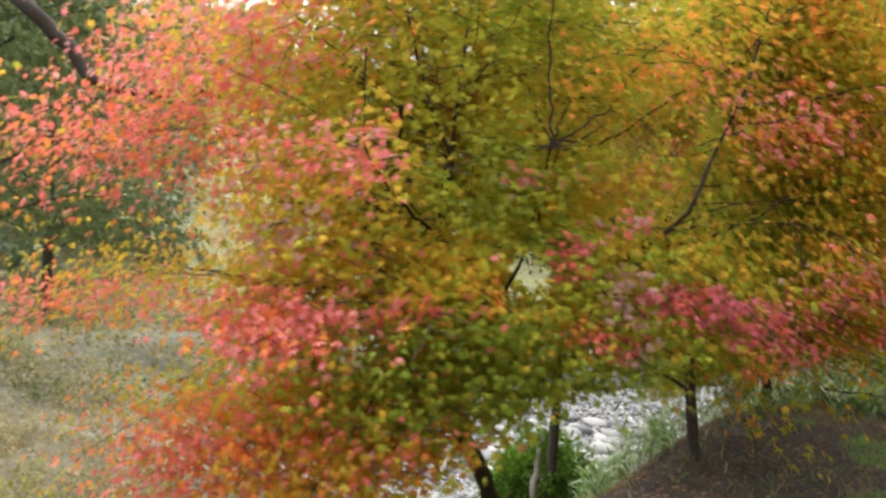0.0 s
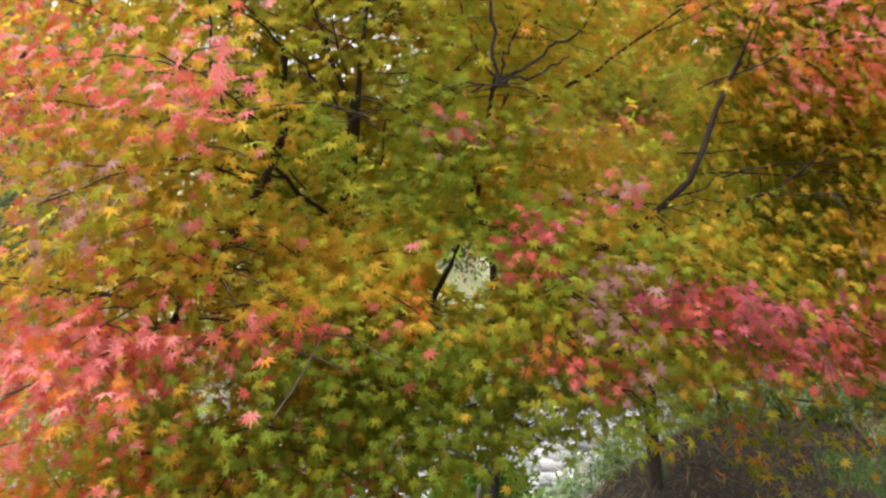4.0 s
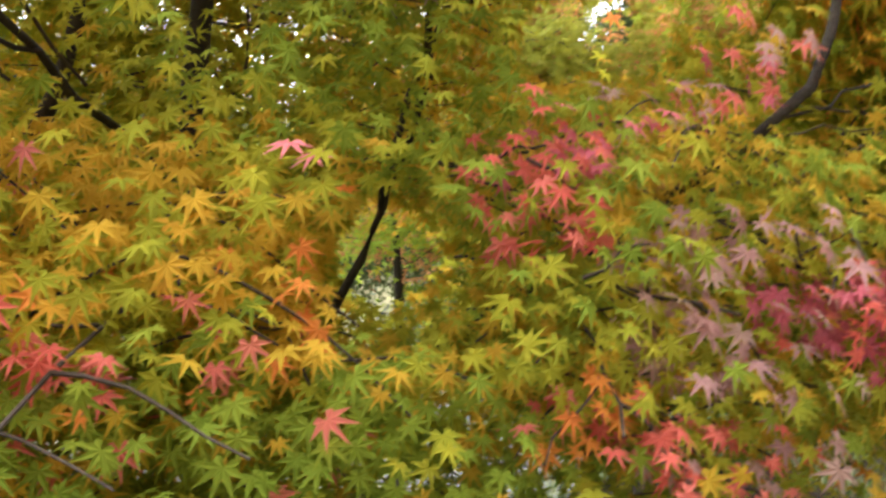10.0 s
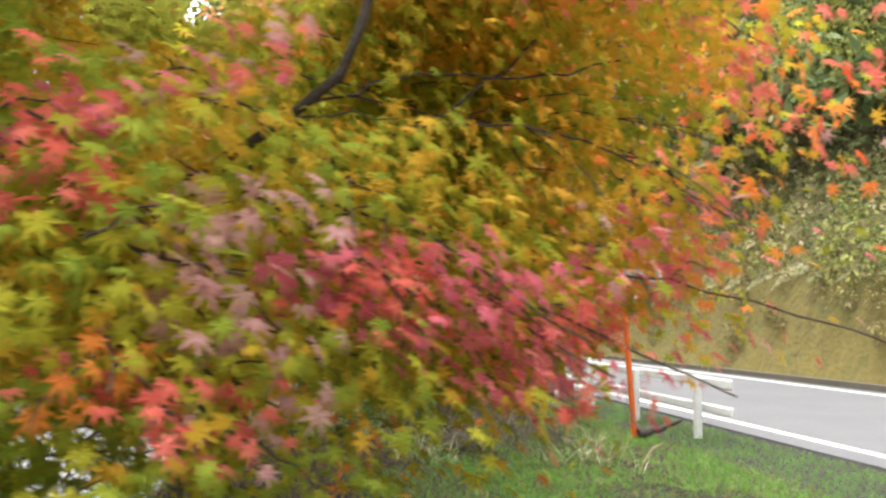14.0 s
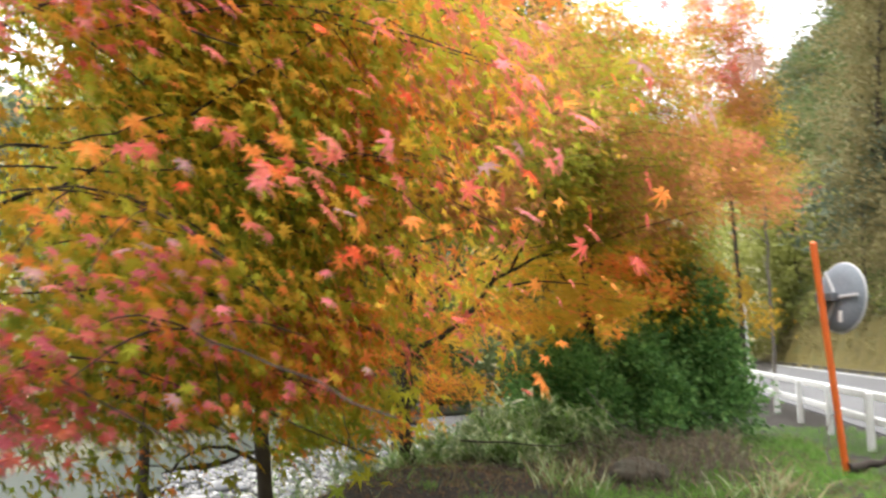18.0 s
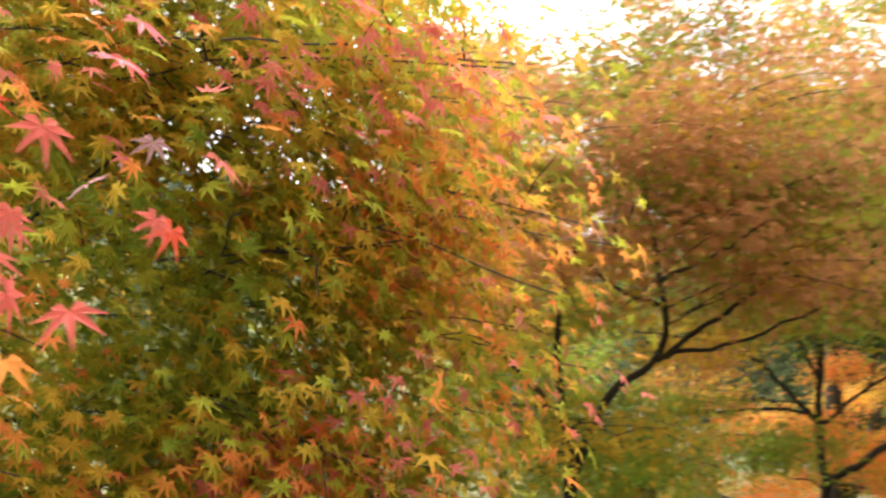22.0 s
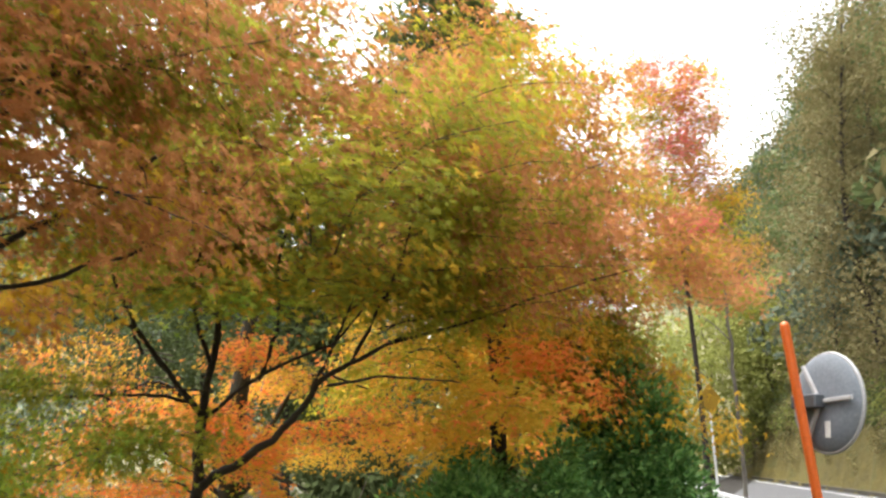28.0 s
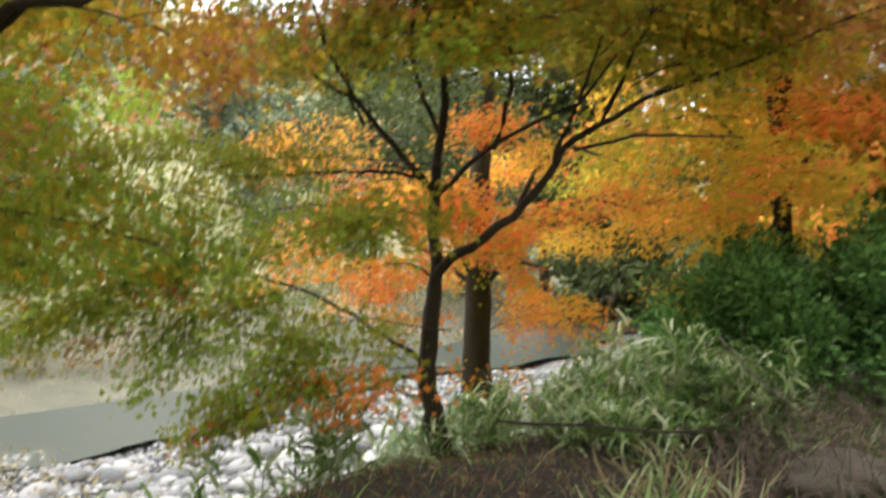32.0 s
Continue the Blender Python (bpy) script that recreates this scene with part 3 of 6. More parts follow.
    for line, r in (
        ([(0.02, 3.78, 2.0), (0.06, 3.75, 2.5), (0.12, 3.8, 3.0)], 0.11),
        ([(0.02, 3.78, 2.09), (-0.1, 3.7, 2.4), (-0.25, 3.65, 2.8)], 0.10),
        ([(0.03, 3.78, 2.06), (-0.16, 3.66, 2.24), (-0.42, 3.5, 2.42)], 0.09),
        ([(-0.08, 3.5, 1.78), (-0.2, 3.2, 1.86), (-0.28, 3.02, 2.0), (-0.29, 2.98, 2.35)], 0.075),
        ([(-0.14, 3.32, 1.82), (-0.32, 3.25, 1.83), (-0.5, 3.2, 1.80)], 0.06),
        ([(0.88, 3.28, 1.76), (1.02, 3.28, 2.0), (1.1, 3.3, 2.2)], 0.07),
        ([(0.9, 3.27, 1.78), (1.08, 3.28, 1.85), (1.3, 3.25, 1.88)], 0.06),
        ([(0.40, 3.18, 2.05), (0.39, 3.19, 2.3), (0.385, 3.2, 2.6)], 0.08),
        ([(0.40, 3.18, 2.06), (0.50, 3.2, 2.14), (0.60, 3.22, 2.2)], 0.08),
        ([(0.3, 3.95, 1.5), (0.36, 3.85, 1.66)], 0.07),
        ([(-0.56, 4.1, 1.15), (-0.6, 4.1, 1.45), (-0.42, 4.05, 1.68)], 0.10),
        ([(-0.75, 4.1, 1.47), (-0.95, 4.08, 1.52)], 0.08),
    ):
        upper = line[0][2] > 1.75 and line[0][0] < 0.1
        c.show(line, r * (0.6 if upper else 0.8), (0.27, 1.95, 1.5) if upper else path_side, 0.8)
    B = c.bough
    # left boughs
    for s, e, w, d, n in (((-0.3, 3.7, 1.9), (-1.6, 3.1, 1.98), 0.5, 0.2, 3000), ((-0.3, 3.6, 2.1), (-1.2, 3.0, 2.42), 0.5, 0.2, 2400), ((-0.2, 3.6, 2.3), (-0.75, 2.9, 2.62), 0.42, 0.18, 1300), ((-0.7, 4.1, 1.5), (-1.65, 3.2, 1.42), 0.36, 0.09, 1500), ((-0.5, 4.1, 1.3), (-1.2, 3.05, 0.86), 0.42, 0.18, 1500), ((-0.3, 4.0, 1.1), (-0.75, 3.0, 0.72), 0.40, 0.16, 1100)):
        B(s, e, w, d, n, ["ochre", "olive"], ["ochre", "olive", "orange"])
    for s, e, w, d, n in (((-0.1, 3.7, 1.4), (-0.62, 2.65, 1.28), 0.36, 0.06, 1500), ((0.0, 3.7, 1.35), (-0.08, 2.62, 1.28), 0.30, 0.06, 1000), ((0.0, 3.8, 1.2), (-0.3, 2.85, 0.98), 0.36, 0.16, 1400), ((0.0, 3.8, 1.1), (-0.45, 2.95, 0.75), 0.30, 0.14, 900), ((-0.1, 3.4, 1.8), (-0.30, 2.58, 1.94), 0.26, 0.06, 750), ((-0.2, 3.3, 1.8), (-0.62, 2.78, 1.66), 0.30, 0.09, 900), ((-0.2, 3.4, 1.8), (-0.70, 2.9, 1.92), 0.30, 0.10, 900), ((-0.1, 3.5, 1.7), (-0.45, 2.8, 1.5), 0.3, 0.12, 800)):
        B(s, e, w, d, n, ["ochre", "olive"], ["ochre", "olive"])
    # middle
    for s, e, w, d, n in (((0.0, 3.8, 1.6), (-0.35, 3.05, 1.58), 0.42, 0.2, 1900), ((0.1, 3.8, 1.7), (0.08, 3.0, 1.5), 0.34, 0.14, 1600), ((0.1, 3.8, 1.6), (0.22, 3.05, 1.38), 0.26, 0.1, 900), ((0.1, 3.7, 1.9), (0.2, 3.1, 1.92), 0.32, 0.14, 1400), ((0.2, 3.7, 2.0), (0.42, 3.05, 2.04), 0.3, 0.1, 900), ((0.0, 3.7, 2.2), (-0.05, 3.05, 2.34), 0.4, 0.2, 1600), ((0.1, 3.8, 2.4), (0.3, 3.1, 2.66), 0.45, 0.2, 1500), ((0.1, 3.9, 1.2), (0.18, 3.1, 1.1), 0.4, 0.16, 1700), ((0.15, 4.1, 1.2), (0.55, 3.3, 1.12), 0.36, 0.14, 1300), ((0.1, 3.7, 1.5), (0.12, 3.1, 1.26), 0.36, 0.12, 1000)):
        B(s, e, w, d, n, family("olive", "sage", "olive"), family("olive", "sage", "olive", "ochre"))
    # right
    for s, e, w, d, n in (((0.4, 3.7, 1.7), (0.46, 2.98, 1.64), 0.17, 0.06, 420), ((0.4, 3.7, 1.6), (0.5, 2.95, 1.47), 0.17, 0.1, 420), ((0.5, 3.6, 1.5), (0.5, 2.92, 1.36), 0.16, 0.08, 330), ((0.5, 3.7, 1.6), (0.66, 2.98, 1.48), 0.16, 0.13, 560), ((0.6, 3.6, 1.6), (0.88, 2.95, 1.46), 0.2, 0.08, 640), ((0.8, 3.5, 1.6), (1.12, 2.88, 1.4), 0.26, 0.09, 760), ((0.6, 3.6, 1.4), (0.72, 3.0, 1.26), 0.26, 0.1, 640), ((0.5, 3.7, 1.9), (0.66, 3.0, 1.78), 0.26, 0.09, 760), ((0.6, 3.7, 1.8), (0.95, 3.15, 1.62), 0.36, 0.16, 1500), ((0.9, 3.5, 1.6), (1.3, 3.0, 1.34), 0.34, 0.14, 1100), ((1.0, 3.5, 1.55), (1.55, 2.95, 1.30), 0.28, 0.1, 700), ((0.6, 3.8, 1.4), (0.9, 3.3, 1.28), 0.36, 0.12, 900)):
        B(s, e, w, d, n, family("olive", "sage", "ochre"), family("olive", "sage", "ochre"))
    for s, e, w, d, n in (((1.1, 3.4, 1.8), (1.62, 3.0, 1.62), 0.36, 0.16, 1500), ((1.0, 3.35, 2.1), (1.35, 2.95, 2.16), 0.36, 0.13, 1100), ((1.2, 3.4, 2.2), (1.75, 3.0, 2.3), 0.38, 0.14, 1200), ((1.1, 3.4, 2.4), (1.3, 3.0, 2.62), 0.4, 0.16, 1200), ((0.7, 3.5, 2.3), (0.78, 3.0, 2.42), 0.36, 0.14, 1000), ((1.4, 3.2, 1.9), (2.02, 2.72, 1.84), 0.24, 0.1, 420), ((1.5, 3.2, 1.7), (2.02, 2.72, 1.58), 0.22, 0.1, 300), ((1.4, 3.2, 2.0), (2.0, 2.8, 2.2), 0.28, 0.14, 420), ((1.4, 3.3, 1.55), (1.85, 2.72, 1.36), 0.22, 0.12, 380), ((1.3, 3.2, 1.7), (1.7, 2.75, 1.55), 0.3, 0.16, 800)):
        B(s, e, w, d, n, ["ochre", "olive", "gold"], ["ochre", "orange", "olive"], r=0.003)
    # right rear
    for s, e, w, d, n in (((1.1, 3.6, 1.9), (2.2, 3.75, 1.95), 0.45, 0.16, 2000), ((1.0, 3.7, 1.6), (2.2, 3.95, 1.5), 0.45, 0.16, 2000), ((1.2, 3.6, 2.3), (2.25, 3.85, 2.35), 0.42, 0.18, 1900), ((0.9, 3.8, 1.3), (2.1, 3.9, 1.15), 0.45, 0.16, 1800), ((1.1, 3.8, 2.0), (2.25, 4.4, 2.1), 0.45, 0.18, 1500), ((1.0, 3.8, 1.7), (2.2, 4.5, 1.65), 0.45, 0.18, 1400), ((0.9, 3.8, 1.1), (1.75, 3.75, 0.85), 0.42, 0.14, 1100), ((1.1, 3.8, 2.5), (2.0, 4.3, 2.7), 0.45, 0.18, 1300)):
        B(s, e, w, d, int(n * 0.62), ["olive", "sage"], ["gold", "olive", "olive"], 0.041)
    # rear and top
    for s, e, w, d, n in (((0.0, 4.2, 1.6), (-0.9, 4.7, 1.7), 0.6, 0.3, 2200), ((0.1, 4.3, 2.0), (-0.4, 4.9, 2.3), 0.6, 0.3, 2200), ((0.2, 4.2, 1.6), (0.3, 5.1, 1.3), 0.5, 0.25, 1300), ((0.5, 4.1, 2.4), (0.9, 4.8, 2.9), 0.5, 0.3, 1100), ((0.6, 4.1, 1.6), (1.4, 4.6, 1.6), 0.55, 0.3, 1800), ((-0.2, 3.8, 2.7), (-0.6, 3.3, 3.0), 0.55, 0.22, 1700), ((0.1, 3.8, 2.8), (0.3, 3.3, 3.2), 0.55, 0.22, 1700), ((1.2, 3.4, 2.7), (1.6, 3.2, 3.0), 0.55, 0.22, 1500), ((-0.4, 4.0, 2.4), (-1.3, 3.7, 2.7), 0.55, 0.22, 1500), ((-0.5, 4.2, 1.2), (-1.1, 4.5, 1.0), 0.5, 0.25, 1300)):
        B(s, e, w, d, n, family("ochre", "olive", "olive"), family("ochre", "olive", "sage"), 0.036)
    for s, e, w, d, n in (((1.2, 3.4, 2.5), (1.85, 3.5, 2.75), 0.5, 0.2, 1500), ((1.2, 3.5, 2.8), (1.7, 3.9, 3.1), 0.55, 0.22, 1500), ((1.3, 3.3, 2.5), (1.95, 3.1, 2.55), 0.4, 0.16, 800), ((1.0, 3.6, 3.0), (1.2, 3.6, 3.4), 0.5, 0.2, 900)):
        B(s, e, w, d, int(n * 0.65), ["olive", "ochre"], ["gold", "olive", "sage"], 0.040)
    for s, e, w, d, n in (((0.0, 3.9, 2.4), (0.35, 4.4, 2.75), 0.55, 0.2, 1500), ((0.1, 3.9, 2.7), (0.0, 4.6, 3.05), 0.6, 0.22, 1500), ((0.1, 3.7, 2.5), (0.15, 3.25, 2.9), 0.5, 0.18, 1500), ((-0.1, 3.9, 2.2), (-0.6, 4.4, 2.7), 0.55, 0.2, 1400), ((-0.2, 3.7, 2.5), (-0.45, 3.1, 2.75), 0.45, 0.16, 1200), ((0.5, 3.7, 2.7), (0.8, 3.4, 3.05), 0.5, 0.18, 1200), ((0.3, 3.8, 2.2), (0.55, 3.4, 2.3), 0.35, 0.14, 800), ((0.5, 3.9, 2.9), (0.8, 4.4, 3.3), 0.5, 0.2, 900)):
        B(s, e, w, d, n, family("olive", "ochre", "sage"), family("ochre", "olive", "sage"), 0.033)
    for s, e, w, d, n in (((-0.1, 3.8, 1.0), (-0.55, 2.95, 0.62), 0.34, 0.12, 1000), ((0.0, 3.8, 1.0), (-0.1, 3.0, 0.74), 0.32, 0.12, 900), ((-0.4, 4.0, 1.0), (-1.15, 3.2, 0.55), 0.4, 0.14, 1000)):
        B(s, e, w, d, n, ["ochre", "olive"], ["ochre", "olive", "orange", "salmon"])
    for s, e, w, d, n in (((1.2, 3.8, 2.1), (2.25, 4.25, 2.15), 0.42, 0.16, 1700), ((1.2, 3.8, 2.4), (2.2, 4.3, 2.5), 0.42, 0.18, 1700), ((1.1, 3.9, 2.7), (2.0, 4.4, 2.9), 0.45, 0.2, 1600), ((1.3, 4.0, 1.9), (2.3, 4.6, 1.9), 0.42, 0.18, 1600), ((1.2, 4.0, 1.5), (2.2, 4.5, 1.4), 0.42, 0.18, 1500), ((1.2, 4.2, 2.2), (2.2, 4.8, 2.3), 0.42, 0.2, 1500), ((1.0, 4.1, 2.8), (1.7, 4.8, 3.2), 0.5, 0.22, 1400), ((1.0, 3.7, 2.6), (1.55, 3.7, 2.85), 0.45, 0.18, 1400), ((1.1, 3.7, 2.2), (1.6, 3.75, 2.35), 0.4, 0.16, 1200), ((1.7, 4.1, 2.0), (2.6, 4.5, 2.1), 0.3, 0.1, 700), ((1.7, 4.2, 1.7), (2.65, 4.75, 1.75), 0.3, 0.1, 650), ((1.7, 4.1, 1.4), (2.5, 4.45, 1.4), 0.28, 0.1, 600), ((1.6, 4.1, 2.4), (2.5, 4.4, 2.5), 0.3, 0.1, 650)):
        B(s, e, w, d, int(n * 0.75), ["olive", "sage"], ["gold", "orange", "olive", "olive"], 0.050)
    # the far side closes the crown
    for k in range(22):
        x = -1.25 + 2.5 * ((k * 0.618) % 1)
        z = 1.45 + 1.75 * (k + 0.5) / 22
        y = 4.35 + 0.6 * ((k * 0.382) % 1)
        lead = ("ochre", "olive", "ochre", "olive", "sage", "ochre")[k % 6]
        B((0.3 * x, 4.1, z - 0.05), (x, y, z), 0.5, 0.16, 900, [lead, lead, "olive"], [lead, lead, "ochre"], 0.040, bare=0.1)
    # low boughs: orange on the left, olive over the bank on the right
    for s, e, n in (((-0.3, 3.9, 1.2), (-0.7, 2.95, 1.1), 1200), ((-0.2, 3.8, 1.1), (-0.4, 2.95, 0.98), 1100), ((-0.3, 3.8, 1.0), (-0.75, 3.0, 0.85), 1100), ((-0.5, 4.0, 1.1), (-1.05, 3.05, 0.78), 1100), ((-0.15, 3.7, 1.1), (-0.2, 3.0, 0.86), 1000)):
        B(s, e, 0.36, 0.13, n, ["ochre", "olive", "orange"], ["orange", "ochre", "salmon", "orange"])
    for s, e, n in (((1.1, 3.8, 1.5), (1.9, 3.6, 1.36), 1300), ((1.0, 3.9, 1.4), (1.7, 3.5, 1.24), 1200), ((1.2, 3.9, 1.6), (2.1, 3.8, 1.5), 1200), ((0.9, 3.9, 1.3), (1.5, 3.9, 1.15), 1000)):
        B(s, e, 0.4, 0.13, n, ["olive", "sage"], ["ochre", "olive", "orange"], 0.034)
    # pink sprays on the near left
    for s, e, n in (((-0.1, 3.6, 1.5), (-0.5, 2.78, 1.40), 800), ((-0.2, 3.7, 1.45), (-0.82, 2.88, 1.36), 800), ((0.0, 3.5, 1.43), (-0.14, 2.9, 1.36), 600), ((-0.1, 3.5, 1.4), (-0.62, 2.75, 1.30), 800)):
        B(s, e, 0.3, 0.06, n, ["ochre", "orange", "salmon"], ["pink", "salmon", "red"])
    # single red leaves at the edge towards the road
    c.free = True
    for s, e, n in (((1.5, 3.15, 1.85), (2.32, 2.52, 1.84), 34), ((1.5, 3.1, 2.0), (2.25, 2.58, 2.06), 34), ((1.6, 3.05, 1.7), (2.30, 2.66, 1.62), 34), ((1.5, 3.1, 1.8), (1.98, 2.8, 1.74), 34), ((1.4, 3.0, 1.8), (1.72, 2.6, 1.78), 34), ((1.7, 3.2, 1.9), (2.25, 2.85, 1.92), 34)):
        B(s, e, 0.2, 0.10, n, ["orange", "salmon"], ["scarlet", "red", "pink", "red", "orange", "mauve"], 0.036, twigs=6, r=0.003)
    for s, e, n in (((1.3, 3.5, 2.2), (2.25, 3.3, 2.15), 420), ((1.3, 3.5, 2.4), (2.35, 3.45, 2.4), 420), ((1.3, 3.6, 2.3), (2.45, 3.65, 2.25), 420), ((1.3, 3.6, 2.6), (2.2, 3.6, 2.65), 420), ((1.6, 3.5, 2.1), (2.5, 3.5, 2.08), 300), ((1.6, 3.7, 2.3), (2.5, 3.75, 2.3), 200), ((1.6, 3.8, 1.9), (2.5, 3.95, 1.85), 360), ((1.6, 3.7, 1.6), (2.45, 3.7, 1.56), 320), ((1.7, 4.0, 2.4), (2.5, 4.3, 2.42), 240), ((1.7, 4.0, 2.1), (2.55, 4.3, 2.1), 380), ((1.7, 4.1, 1.8), (2.5, 4.4, 1.75), 340)):
        B(s, e, 0.3, 0.10, n, ["olive", "ochre"], ["orange", "ochre", "salmon", "olive"], 0.036, r=0.003)
    c.free = False
    for s, e in (((-0.1, 3.9, 2.7), (-0.55, 4.7, 3.0)), ((0.0, 3.9, 2.8), (-0.1, 4.8, 3.2)), ((0.0, 4.0, 2.6), (0.2, 4.8, 2.95)), ((-0.2, 3.9, 2.9), (-0.4, 4.3, 3.4)), ((1.0, 3.8, 2.4), (1.75, 4.2, 2.55)), ((1.0, 3.8, 2.2), (1.8, 4.1, 2.25))):
        B(s, e, 0.5, 0.18, 1100, ["olive", "ochre"], ["ochre", "olive", "olive"], 0.040, bare=0.1)
    T = c.tint
    reds, pinks = ["red", "pink", "salmon", "red", "orange", "pink"], ["salmon", "red", "pink", "mauve"]
    T((-0.4, 3.35, 1.55), (0.75, 0.5, 0.28), ["ochre", "ochre", "olive"], 0.8)
    T((-1.2, 3.1, 2.05), (0.6, 0.5, 0.36), reds, 0.92)
    T((-0.92, 3.0, 2.45), (0.55, 0.4, 0.28), pinks, 0.9)
    T((-0.38, 2.64, 1.93), (0.34, 0.22, 0.16), ["salmon", "red", "pink", "mauve", "pink"], 0.88)
    T((-0.58, 2.76, 1.67), (0.28, 0.2, 0.12), ["mauve", "salmon", "mauve", "olive"], 0.75)
    T((-1.28, 3.2, 1.42), (0.5, 0.4, 0.11), reds, 0.85)
    T((-0.42, 2.78, 1.33), (0.58, 0.40, 0.14), ["red", "salmon", "pink", "pink", "orange"], 0.92)
    T((-0.2, 2.85, 1.10), (0.45, 0.35, 0.14), ["sage", "olive", "orange", "olive", "salmon"], 0.85)
    T((-1.05, 3.0, 0.85), (0.34, 0.36, 0.2), ["salmon", "orange", "red", "pink"], 0.8)
    T((-0.5, 2.95, 0.84), (0.3, 0.35, 0.16), ["orange", "ochre", "ochre", "salmon"], 0.85)
    T((0.25, 3.12, 1.86), (0.30, 0.4, 0.13), ["sage", "sage", "olive"], 0.8)
    T((0.05, 3.18, 1.42), (0.22, 0.25, 0.08), ["sage", "olive"], 0.7)
    T((0.06, 3.08, 1.54), (0.28, 0.25, 0.09), ["gold", "ochre", "olive"], 0.75)
    T((0.22, 3.06, 1.50), (0.08, 0.15, 0.12), ["orange", "gold", "gold"], 0.8)
    T((0.36, 3.0, 1.93), (0.2, 0.2, 0.07), ["mauve", "salmon", "olive"], 0.7)
    T((0.2, 3.1, 1.16), (0.35, 0.3, 0.14), ["sage", "olive", "ochre"], 0.7)
    T((0.02, 2.85, 1.2), (0.35, 0.4, 0.2), ["sage", "sage", "olive", "sage", "salmon"], 0.88)
    T((0.2, 2.95, 1.2), (0.7, 0.45, 0.21), ["sage", "sage", "sage", "olive", "sage", "ochre"], 0.9)
    T((1.0, 3.45, 1.66), (0.5, 0.3, 0.16), ["ochre", "olive", "ochre"], 0.7)
    T((0.6, 3.2, 1.18), (0.6, 0.35, 0.14), ["sage", "olive", "sage"], 0.8)
    T((0.46, 3.02, 1.67), (0.10, 0.19, 0.05), ["crimson", "red"], 0.88)
    T((0.45, 3.04, 1.58), (0.11, 0.19, 0.05), ["red", "olive", "salmon"], 0.88)
    T((0.67, 3.0, 1.49), (0.11, 0.23, 0.12), ["mauve", "olive", "mauve", "mauve"], 0.88)
    T((0.90, 2.97, 1.48), (0.17, 0.27, 0.08), ["crimson", "crimson", "red"], 0.88)
    T((1.12, 2.9, 1.40), (0.22, 0.29, 0.09), ["crimson", "olive", "pink", "crimson"], 0.88)
    T((0.52, 2.98, 1.36), (0.10, 0.19, 0.06), ["salmon", "orange", "olive", "red"], 0.88)
    T((0.69, 3.0, 1.31), (0.10, 0.19, 0.06), ["salmon", "olive", "red", "mauve"], 0.88)
    T((0.66, 3.03, 1.77), (0.15, 0.22, 0.06), ["salmon", "mauve", "crimson"], 0.88)
    T((0.8, 3.0, 1.95), (0.14, 0.21, 0.06), ["salmon", "red"], 0.88)
    T((1.22, 2.95, 2.17), (0.46, 0.30, 0.2), ["salmon", "pink", "pink", "red", "orange"], 0.6)
    T((1.45, 2.95, 1.33), (0.38, 0.32, 0.2), ["red", "crimson", "salmon", "pink"], 0.93)
    T((1.5, 2.82, 1.52), (0.32, 0.3, 0.18), ["pink", "crimson", "salmon", "mauve", "olive"], 0.6)
    T((2.0, 2.70, 1.75), (0.36, 0.28, 0.4), ["red", "scarlet", "pink", "red", "orange"], 0.4)
    T((2.3, 4.3, 2.15), (0.40, 0.6, 0.45), ["orange", "ochre", "orange", "dusk", "gold", "olive"], 0.85)
    T((1.75, 3.65, 2.2), (0.3, 0.3, 0.2), ["gold", "gold", "olive"], 0.75)
    T((1.95, 3.8, 1.45), (0.35, 0.3, 0.16), ["orange", "salmon", "ochre"], 0.7)
    T((1.45, 3.75, 2.15), (0.3, 0.3, 0.25), ["gold", "gold", "olive"], 0.6)
    c.grow("large_maple", "large Japanese maple turning from olive green to red", LEAF7, 300, (1.6, 2.6, 1.6))


large_maple()


